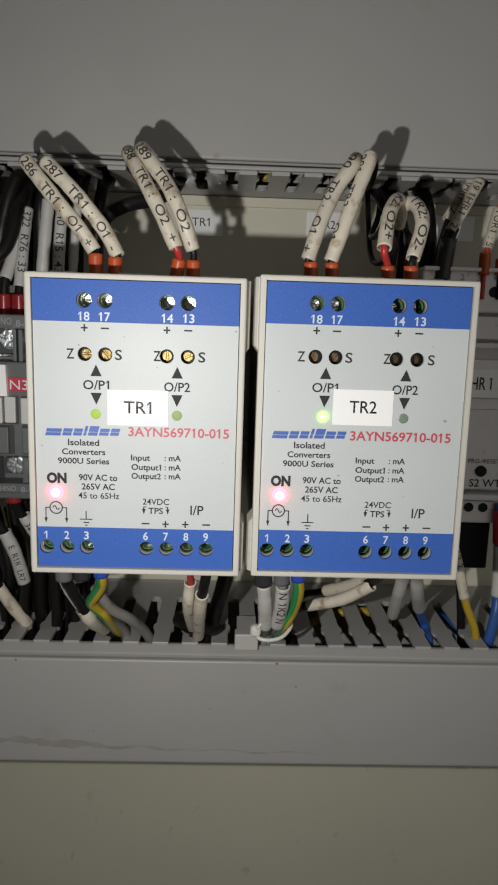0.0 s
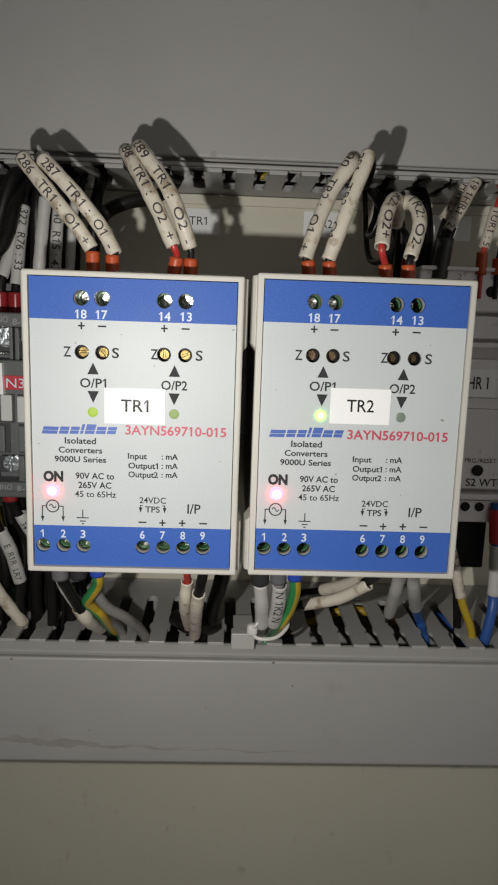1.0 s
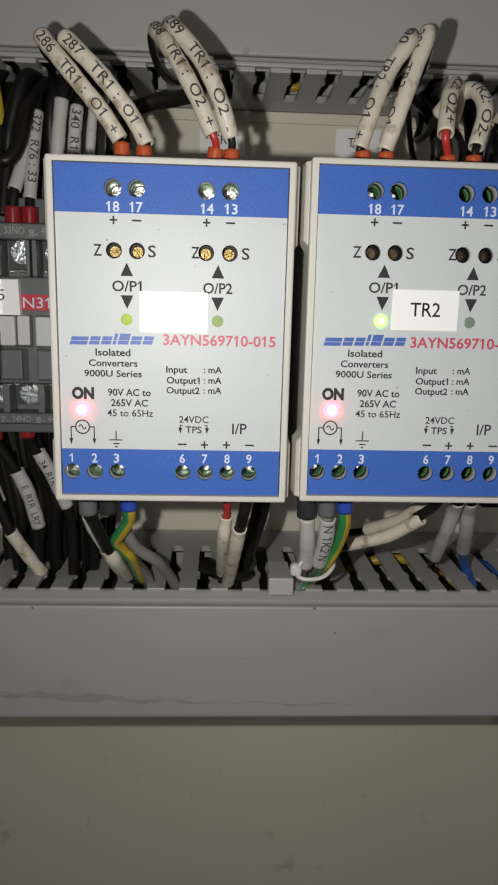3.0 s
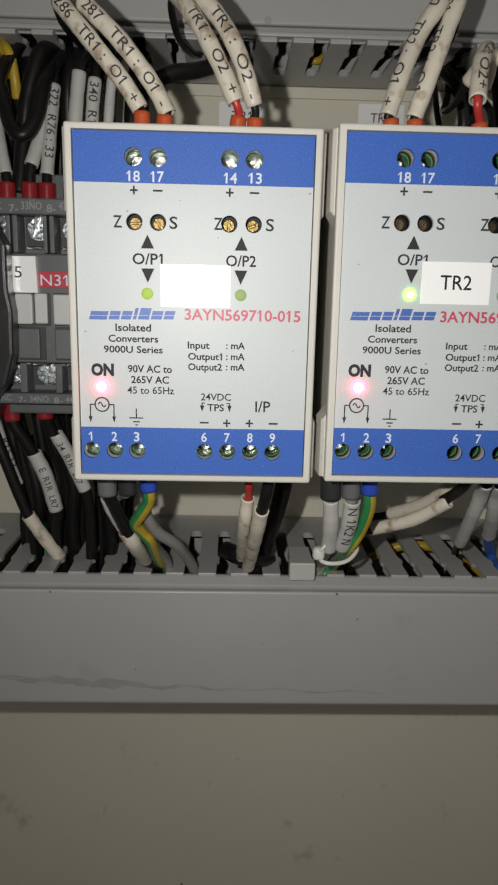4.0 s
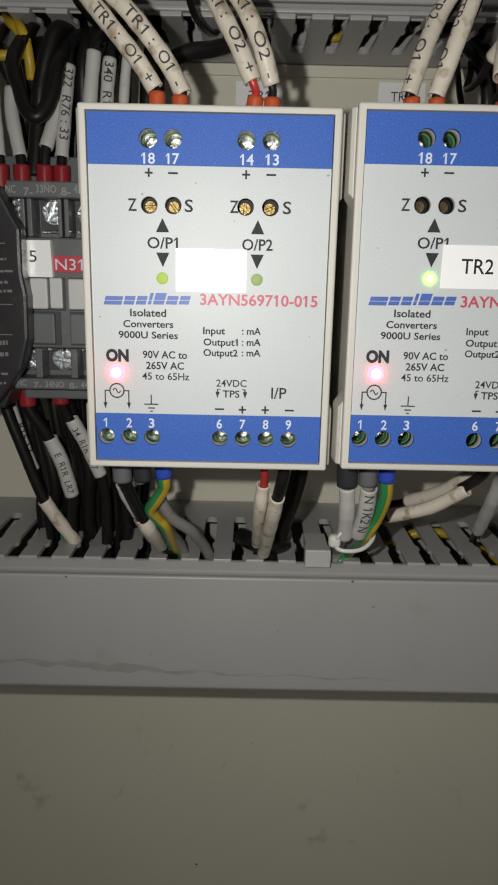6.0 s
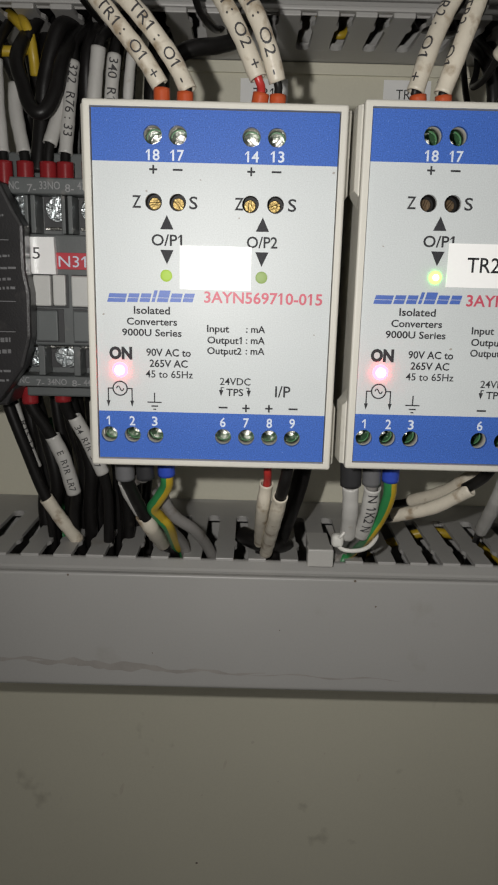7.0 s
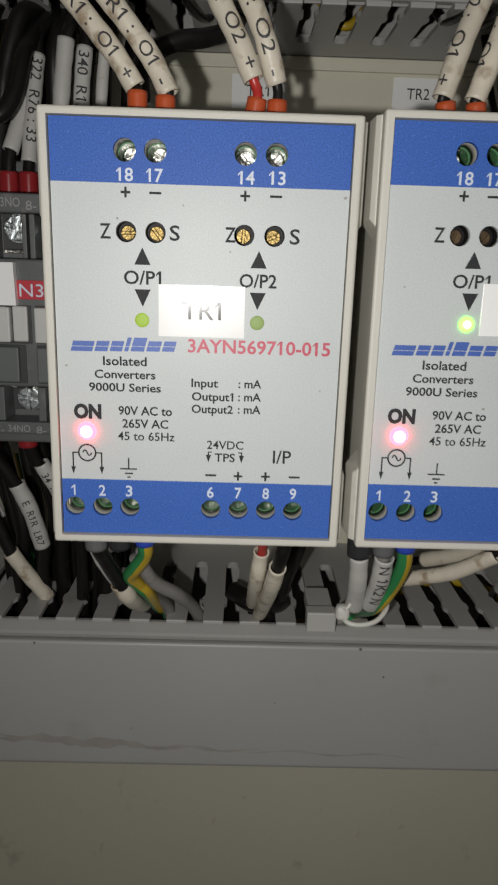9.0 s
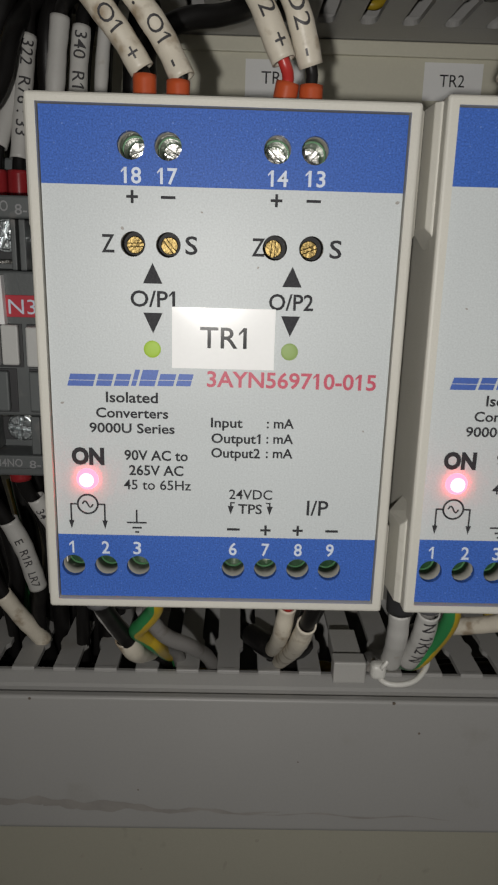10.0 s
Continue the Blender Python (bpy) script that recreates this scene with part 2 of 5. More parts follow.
def tube(points, r, wall=0.0, n=14, stripes=1, wobble=0.0, seed=0, at=P, bm=None, line=None):
    """A swept round wire; with a wall it is a hollow sleeve. stripes=2 gives two materials along it."""
    bm = bm or bmesh.new()
    line = line or smooth_line(points)
    basis = frames_along(line)
    rng = random.Random(seed)
    ph = rng.random() * 6

    def ring(p, f, rr):
        return [bm.verts.new(at(*(p + f[1] * (rr * math.cos(a)) + f[2] * (rr * math.sin(a))))) for a in (2 * math.pi * i / n for i in range(n))]

    def skin(rings):
        for a, b in zip(rings, rings[1:]):
            for i in range(n):
                f = bm.faces.new((a[i], a[(i + 1) % n], b[(i + 1) % n], b[i]))
                if stripes == 2:
                    f.material_index = 1 if (i % n) < n // 2 else 0

    size = [r * (1 + wobble * math.sin(ph + i * 0.45) + wobble * 0.6 * math.sin(ph * 2 + i * 1.1)) for i in range(len(line))]
    outer = [ring(p, f, s) for p, f, s in zip(line, basis, size)]
    skin(outer)
    if wall:
        inner = [ring(p, f, s - wall) for p, f, s in zip(line, basis, size)]
        skin(inner)
        for a, b in ((outer[0], inner[0]), (outer[-1], inner[-1])):
            for i in range(n):
                bm.faces.new((a[i], a[(i + 1) % n], b[(i + 1) % n], b[i]))
    else:
        bm.faces.new(outer[0])
        bm.faces.new(outer[-1][::-1])
    bmesh.ops.recalc_face_normals(bm, faces=bm.faces)
    return bm


LETTERS = {}


def letters(body, bold=0.0, align="LEFT"):
    """The built-in font's letters as vertices and faces, with a capital 1 high."""
    key = (body, bold, align)
    if key not in LETTERS:
        cu = bpy.data.curves.new("writing", "FONT")
        cu.body, cu.size, cu.resolution_u, cu.align_x = body, 1.0, 3, align
        cu.offset = bold
        ob = new("writing", cu)
        bpy.context.view_layer.update()
        me = ob.evaluated_get(bpy.context.evaluated_depsgraph_get()).to_mesh()
        vs = [v.co.copy() for v in me.vertices]
        fs = [tuple(p.vertices) for p in me.polygons]
        ob.evaluated_get(bpy.context.evaluated_depsgraph_get()).to_mesh_clear()
        bpy.data.objects.remove(ob)
        bpy.data.curves.remove(cu)
        LETTERS[key] = (vs, fs)
        if body != "1":
            for k, c in enumerate(body):
                if c == "1":  # the font's bare stroke gets its flag
                    right = max(v.x for v in letters(body[:k] + "I", bold, align)[0]) + 0.126
                    left, high = right - 0.098 - bold, 0.682 + bold
                    n = len(vs)
                    vs += [Vector((left + 0.002, high, 0)), Vector((left - 0.15, high - 0.17, 0)), Vector((left - 0.15, high - 0.26, 0)), Vector((left + 0.002, high - 0.12, 0))]
                    fs.append((n, n + 1, n + 2, n + 3))
    return LETTERS[key]


CAPITAL = max(v.y for v in letters("H")[0])


def one(x, z, cap, w=0.3):
    """A figure one with its flag."""
    h = cap / 2
    bm = flat([(x, z - h), (x + w, z - h), (x + w, z + h), (x, z + h)])
    return flat([(x + 0.02, z + h), (x + 0.02, z + h - 0.42), (x - 0.48, z + h - 0.85), (x - 0.48, z + h - 0.5)], bm)


def writing(body, x0, x1, z, cap, y=-0.06, bold=0.0, at=V, bm=None, spin=0.0, lean=0.0):
    """Words between x0 and x1, with capitals cap high, centred on z; on the plane y."""
    bm = bm or bmesh.new()
    vs, fs = letters(body, bold)
    lo, hi = min(v.x for v in vs), max(v.x for v in vs)
    k = cap / CAPITAL
    cx = (x0 + x1) / 2
    made = []
    for v in vs:
        a = x0 + (v.x - lo) / (hi - lo) * (x1 - x0)
        b = z - cap / 2 + v.y * k
        a += lean * (b - z)
        if spin:
            c, s = math.cos(spin), math.sin(spin)
            a, b = cx + (a - cx) * c - (b - z) * s, z + (a - cx) * s + (b - z) * c
        made.append(bm.verts.new(at(a, y, b)))
    for f in fs:
        try:
            bm.faces.new([made[i] for i in f])
        except ValueError:
            pass
    return bm


def wrapped(body, line, r, start, cap, stretch=1.0, turn=0.0, bold=0.004, at=P):
    """Words that run along a sleeve, bent round it, from start millimetres along the line."""
    vs, fs = letters(body, bold)
    bm = bmesh.new()
    k = cap / CAPITAL
    lo = min(v.x for v in vs)
    if not stretch:
        long = sum((b - a).length for a, b in zip(line, line[1:]))
        stretch = min(1.5, (long - start - 1.6) / ((max(v.x for v in vs) - lo) * k))
    flat = [bm.verts.new(((v.x - lo) * k * stretch, v.y * k - cap / 2, 0)) for v in vs]
    for f in fs:
        try:
            bm.faces.new([flat[i] for i in f])
        except ValueError:
            pass
    wide = max(v.co.x for v in bm.verts)
    for i in range(1, int(wide / 0.6) + 1):
        bmesh.ops.bisect_plane(bm, geom=[*bm.verts, *bm.edges, *bm.faces], plane_co=(i * 0.6, 0, 0), plane_no=(1, 0, 0))
    for h in (-0.6, -0.3, 0.0, 0.3, 0.6):
        bmesh.ops.bisect_plane(bm, geom=[*bm.verts, *bm.edges, *bm.faces], plane_co=(0, h * cap * 0.7, 0), plane_no=(0, 1, 0))
    basis = frames_along(line)
    gone = [0.0]
    for a, b in zip(line, line[1:]):
        gone.append(gone[-1] + (b - a).length)
    for v in bm.verts:
        s = min(max(start + v.co.x, 0), gone[-1] - 0.001)
        i = max(j for j in range(len(gone) - 1) if gone[j] <= s)
        u = (s - gone[i]) / (gone[i + 1] - gone[i])
        c = line[i].lerp(line[i + 1], u)
        nn = basis[i][1].lerp(basis[i + 1][1], u).normalized()
        aa = basis[i][2].lerp(basis[i + 1][2], u).normalized()
        phi = v.co.y / r + turn
        v.co = at(*(c + nn * (r * math.cos(phi)) + aa * (r * math.sin(phi))))
    return bm


# ---- the setting ----
plate = single("mounting_plate", box((-420, 107, -900), (420, 110, 700), 0.5), PLATE, "beige painted steel mounting plate at the back of the cabinet", "mounting plate", kind="structure")
single("wall_west", box((-450, -110, -950), (-440, 150, 750)), WALL, "beige painted steel cabinet side", "cabinet wall", kind="structure")
single("wall_east", box((440, -110, -950), (450, 150, 750)), WALL, "beige painted steel cabinet side", "cabinet wall", kind="structure")
single("wall_north", box((-450, 150, -950), (450, 154, 750)), WALL, "beige painted steel cabinet back", "cabinet wall", kind="structure")
single("ceiling", box((-450, -110, 750), (450, 154, 754)), WALL, "beige painted steel cabinet top", "cabinet top", kind="structure")
single("floor", box((-1500, -2200, -1300), (1500, 160, -1296)), FLOOR, "grey screed floor of the dim room", "floor", kind="structure")


# ---- wiring ducts ----
def duct_finger(x0, x1, z, y0, inner, down):
    """One comb finger: a flat strip from the front edge to the solid base strip, waisted in the middle; its front end is turned over."""
    neck = y0 + (inner - y0) * 0.3
    half = [(0.0, y0), (0.0, neck - 2.6), (-0.85, neck - 0.9), (-0.85, neck + 1.6), (-0.1, neck + 3.2), (-0.1, inner - 2.2), (-0.45, inner - 1.0), (-1.1, inner - 0.3), (-2.0, inner)]
    ring = [(x0 + dx, y) for dx, y in half] + [(x1 - dx, y) for dx, y in reversed(half)]
    bm = bmesh.new()
    t = -1.3 if down else 1.3
    top = [bm.verts.new(P(x, y, z)) for x, y in ring]
    low = [bm.verts.new(P(x, y, z + t)) for x, y in ring]
    n = len(ring)
    bm.faces.new(top)
    bm.faces.new(low[::-1])
    for i in range(n):
        bm.faces.new((top[i], low[i], low[(i + 1) % n], top[(i + 1) % n]))
    bmesh.ops.recalc_face_normals(bm, faces=bm.faces)
    box((x0, y0 - 1.0, z - (1.2 if down else 0.25)), (x1, y0 + 0.5, z + (0.25 if down else 1.2)), 0.3, bm)
    return bm


def wiring_duct(z_comb, z_far, y_front, y_tip, y_inner, pitch, gap, first, down, lid_edge, label):
    """A slotted duct. z_comb: its comb side that shows; z_far: the other side; down: the comb looks up from below the duct's rim."""
    s = -1 if down else 1
    d = thing("wiring_duct", P(0, 107, (z_comb + z_far) / 2), label, "wiring duct")
    part("base", box((-400, 104.5, min(z_comb, z_far)), (400, 106.6, max(z_comb, z_far)), 0.3), DUCT, d)
    part("back_strip", box((-400, y_inner, z_comb - (2.2 if down else 0)), (400, 104.4, z_comb + (0 if down else 2.3)), 0.2), DUCT, d)
    part("far_wall", box((-400, y_front + 2, z_far - 0.8), (400, 104.4, z_far + 0.8), 0.3), DUCT, d)
    x = first
    while x < 175:
        part("finger", duct_finger(x, x + pitch - gap, z_comb, y_tip, y_inner, down), DUCT, d)
        x += pitch
    # lid: a shallow tray clipped over the comb; a rim runs along the comb's ends, a groove parts it from the lid
    y = y_front
    za, zb = lid_edge, z_far + s * 1.6
    ring = [(y + 0.8 - 0.8 * math.sin(a), za + s * (0.8 - 0.8 * math.cos(a))) for a in (math.pi / 2 * i / 5 for i in range(6))]
    ring += [(y + 1.8 - 1.8 * math.cos(a), zb - s * (1.8 - 1.8 * math.sin(a))) for a in (math.pi / 2 * i / 9 for i in range(10))]
    ring += [(y + 9.0, zb), (y + 9.0, zb - s * 1.2), (y + 3.4, zb - s * 1.4), (y + 2.0, zb - s * 3.2), (y + 2.0, za)]
    lid = bmesh.new()
    ends = [[lid.verts.new(P(x, py, pz)) for py, pz in ring] for x in (-400, 400)]
    for i in range(len(ring)):
        k = (i + 1) % len(ring)
        lid.faces.new((ends[0][i], ends[0][k], ends[1][k], ends[1][i]))
    lid.faces.new(ends[0])
    lid.faces.new(ends[1][::-1])
    bmesh.ops.recalc_face_normals(lid, faces=lid.faces)
    part("lid", lid, DUCT, d, "smooth grey plastic snap-on lid")
    if not down:
        a, b = sorted((z_comb + 1.3, lid_edge - s * 1.5))
        part("rim", box((-400, y + 0.2, a), (400, y + 3.0, b), 0.45), DUCT, d)
    if not down:
        a, b = sorted((zb + s * 0.1, zb + s * 2.4))
        part("rim", box((-400, y + 2.6, a), (400, y + 5.2, b), 0.5, segments=3), DUCT, d)
    if down:
        cove = [(y + 9.6, -46.5), (y + 8.4, -46.35), (y + 7.7, -46.6), (y + 5.3, -48.1), (y + 4.7, -48.7), (y + 3.4, -49.3), (y + 2.1, -49.4), (y + 2.1, -51.0), (y + 9.6, -51.0)]
        bm = bmesh.new()
        ends = [[bm.verts.new(P(x, py, pz)) for py, pz in cove] for x in (-400, 400)]
        for i in range(len(cove)):
            k = (i + 1) % len(cove)
            bm.faces.new((ends[0][i], ends[0][k], ends[1][k], ends[1][i]))
        bm.faces.new(ends[0])
        bm.faces.new(ends[1][::-1])
        bmesh.ops.recalc_face_normals(bm, faces=bm.faces)
        part("rim", bm, DUCT, d)
    else:
        part("groove", box((-400, y + 4.4, lid_edge - 2.9), (400, y + 5.0, lid_edge + 1.5), 0.1), DUCT, d)
    return d


low_duct = wiring_duct(-45.8, -86.2, 39.6, 48.6, 87.5, 10.35, 4.6, -156.05, True, -48.2, "grey slotted plastic wiring duct with a smooth lid below the converters")
top_duct = wiring_duct(113.8, 176.0, 61.0, 62.2, 93.0, 10.8, 4.6, -158.4, False, 118.0, "grey slotted plastic wiring duct with a smooth lid above the converters")


part("base_flange", box((-400, 105.4, 109.9), (400, 106.95, 113.6), 0.3), PLATE, top_duct)


def speck(x, y, z, r):
    return disc(x, z, r, y - 0.05, y + 0.1, 7)


SCUFF = mat("scuff_brown", (0.16, 0.13, 0.10), 0.6, vary=0.2)
for x, z, r in ((-45.8, -48.9, 0.35), (42.7, -48.7, 0.42), (49.6, -57.1, 0.32), (-20, -75, 0.2), (20, -66, 0.2)):
    part("stain", speck(x, 39.6, z, r), SCUFF, low_duct)

SMEAR = mat("smear_grey", (0.322, 0.304, 0.283), 0.5, vary=0.25, scale=160)
for x0, x1, z, w in ((-60, -20, -78.6, 2.6), (-44, -6, -80.0, 2.0), (-24, 16, -80.6, 1.2), (10, 60, -81.6, 0.6), (-90, -48, -77.4, 1.3)):
    n = 24
    mid = [(x0 + (x1 - x0) * i / n, z + 0.5 * math.sin(i * 0.55 + x0) - 1.1 * i / n) for i in range(n + 1)]
    half = [w * (0.12 + 0.5 * math.sin(math.pi * i / n) * (0.6 + 0.4 * math.sin(i * 1.3 + x0))) for i in range(n + 1)]
    bm = bmesh.new()
    up = [bm.verts.new(P(x, 39.56 - w / 60, q + h)) for (x, q), h in zip(mid, half)]
    lo = [bm.verts.new(P(x, 39.56 - w / 60, q - h)) for (x, q), h in zip(mid, half)]
    for i in range(n):
        bm.faces.new((lo[i], lo[i + 1], up[i + 1], up[i]))
    part("stain", bm, SMEAR, low_duct, "dried brown smear")

part("stain", speck(17.7, 61, 119.1, 1.1), SMEAR, top_duct)
PLATE_STAIN = mat("plate_stain", (0.645, 0.608, 0.50), 0.5, vary=0.2, scale=300)
for x, z, r, a in ((-52, -166, 1.1, 0.5), (-30, -172, 0.5, 0.8), (14, -158, 0.8, 0.9), (26, -178, 0.45, 0.7), (46, -163, 0.6, 0.4), (-8, -186, 0.5, 0.9), (-44, -184, 2.4, 0.1), (62, -175, 1.6, 0.12), (2, -170, 1.8, 0.1)):
    n = 14
    bm = bmesh.new()
    ring = [bm.verts.new(P(x + r * math.cos(q) * (1 + 0.2 * math.sin(3 * q + x)) * (0.4 + 0.6 * a), 106.93, z + r * math.sin(q) + (1 - a) * r * math.cos(q))) for q in (2 * math.pi * i / n for i in range(n))]
    bm.faces.new(ring)
    part("stain", bm, PLATE_STAIN, plate, "faint brown stain")

part("stain", speck(-10.2, 106.95, -223.2, 0.55), SCUFF, plate)

# the moulded bridge on the low comb
# duct grey made paler, since the front face catches the torch: light in the colour
CLIP_LIT = mat("clip_pvc_lit", (0.50, 0.49, 0.465), 0.4, vary=0.05, bump=0.1)
clip = thing("duct_clip", P(32, 42, -44), "small grey plastic clip on the wiring duct's comb", "clip")
part("body", box((28.1, 43.9, -46.3), (36.2, 48.5, -40.4), 0.45), CLIP_LIT, clip)
part("tongue", box((28.9, 48.55, -45.7), (36.0, 62.0, -41.6), 0.4), CLIP_LIT, clip)


# ---- converters ----
def hole_sheet(x0, x1, z0, z1, holes, y=0.0, depth=1.0, n=24):
    """A flat sheet with round holes in one row, pushed back to a thickness."""
    bm = bmesh.new()

    def quad(a, b, c, d):
        bm.faces.new([bm.verts.new(V(px, y, pz)) for px, pz in ((a, b), (c, b), (c, d), (a, d))])

    if not holes:
        quad(x0, z0, x1, z1)
    else:
        zc = holes[0][1]
        h = max(r for *_, r in holes) + 0.5
        quad(x0, z0, x1, zc - h)
        quad(x0, zc + h, x1, z1)
        x = x0
        for hx, hz, r in holes:
            quad(x, zc - h, hx - h, zc + h)
            x = hx + h
            for k in range(n):
                a0, a1 = 2 * math.pi * k / n + math.pi / 4, 2 * math.pi * (k + 1) / n + math.pi / 4
                pts = []
                for a, out in ((a0, False), (a1, False), (a1, True), (a0, True)):
                    c, s = math.cos(a), math.sin(a)
                    q = h / max(abs(c), abs(s)) if out else r
                    pts.append(bm.verts.new(V(hx + q * c, y, hz + q * s)))
                bm.faces.new(pts)
        quad(x, zc - h, x1, zc + h)
    bmesh.ops.remove_doubles(bm, verts=bm.verts, dist=1e-6)
    bmesh.ops.recalc_face_normals(bm, faces=bm.faces)
    if sum(f.normal.y for f in bm.faces) > 0:
        bmesh.ops.reverse_faces(bm, faces=bm.faces)
    made = bmesh.ops.extrude_face_region(bm, geom=list(bm.faces))["geom"]
    bmesh.ops.translate(bm, verts=[g for g in made if isinstance(g, bmesh.types.BMVert)], vec=(0, depth / 1000, 0))
    bmesh.ops.recalc_face_normals(bm, faces=bm.faces)
    return bm


def ring_wall(outer, inner, y0, y1, bevel=0.0):
    """A rectangular frame between two rectangles (x0, z0, x1, z1), from y0 back to y1."""
    bm = bmesh.new()
    loops = []
    for (x0, z0, x1, z1), y in ((outer, y0), (inner, y0), (inner, y1), (outer, y1)):
        loops.append([bm.verts.new(V(x, y, z)) for x, z in ((x0, z0), (x1, z0), (x1, z1), (x0, z1))])
    for k in range(4):
        a, b = loops[k], loops[(k + 1) % 4]
        for i in range(4):
            bm.faces.new((a[i], a[(i + 1) % 4], b[(i + 1) % 4], b[i]))
    bmesh.ops.recalc_face_normals(bm, faces=bm.faces)
    if bevel:
        sharp = [e for e in bm.edges if all(v in loops[0] for v in e.verts) or {e.verts[0], e.verts[1]} & set(loops[0]) and {e.verts[0], e.verts[1]} & set(loops[3])]
        bmesh.ops.bevel(bm, geom=sharp, offset=bevel / 1000, segments=3, profile=0.5, affect="EDGES")
    return bm


def slotted_screw(x, z, r, y, angle, tall=1.2):
    """A round screw head with a real slot across it."""
    bm = bmesh.new()
    c, s = math.cos(angle), math.sin(angle)
    w = r * 0.17
    for side in (1, -1):
        a0 = math.asin(w / r)
        pts = [(r * math.cos(a0 + (math.pi - 2 * a0) * i / 12), side * r * math.sin(a0 + (math.pi - 2 * a0) * i / 12)) for i in range(13)]
        prism([(x + px * c - pz * s, z + px * s + pz * c) for px, pz in pts], y, y + tall, 0.12, V, bm)
    disc(x, z, r * 0.98, y + r * 0.28, y + tall, 20, 0, V, bm)
    return bm


def arrow_down(x, z_top, z_tip, head=0.55, line=0.13, bm=None):
    bm = bm or bmesh.new()
    flat([(x - line, z_top), (x + line, z_top), (x + line, z_tip + 1.4), (x - line, z_tip + 1.4)], bm)
    flat([(x - head, z_tip + 1.5), (x + head, z_tip + 1.5), (x, z_tip)], bm)
    return bm


def flat(outline, bm=None, y=-0.06, at=V):
    bm = bm or bmesh.new()
    f = bm.faces.new([bm.verts.new(at(x, y, z)) for x, z in outline])
    f.normal_update()
    if f.normal.y > 0:
        f.normal_flip()
    return bm


def bar(x0, x1, z, w, bm=None, y=-0.06, at=V):
    return flat([(x0, z - w / 2), (x1, z - w / 2), (x1, z + w / 2), (x0, z + w / 2)], bm, y, at)


def arc_line(pts, w, bm=None, y=-0.06, at=V):
    """A flat line of even width through points."""
    bm = bm or bmesh.new()
    for (xa, za), (xb, zb) in zip(pts, pts[1:]):
        d = math.hypot(xb - xa, zb - za)
        nx, nz = -(zb - za) / d * w / 2, (xb - xa) / d * w / 2
        flat([(xa + nx, za + nz), (xb + nx, zb + nz), (xb - nx, zb - nz), (xa - nx, za - nz)], bm, y, at)
    return bm


def dome(x, z, r, high, y=0.0, n=20, rings=4):
    bm = bmesh.new()
    last = None
    for k in range(rings):
        a = math.pi / 2 * k / rings
        rr, yy = r * math.cos(a), y - high * math.sin(a)
        ring = [bm.verts.new(V(x + rr * math.cos(2 * math.pi * i / n), yy, z + rr * math.sin(2 * math.pi * i / n))) for i in range(n)]
        if last:
            for i in range(n):
                bm.faces.new((last[i], last[(i + 1) % n], ring[(i + 1) % n], ring[i]))
        last = ring
    bm.faces.new(last)
    bmesh.ops.recalc_face_normals(bm, faces=bm.faces)
    return bm


UP_X, LOW_X, TRIM_X = (-13.2, -7.9, 7.7, 13.1), (-23.8, -18.4, -13.1, 2.7, 8.1, 13.5, 18.8), (-13.1, -7.9, 7.8, 13.2)


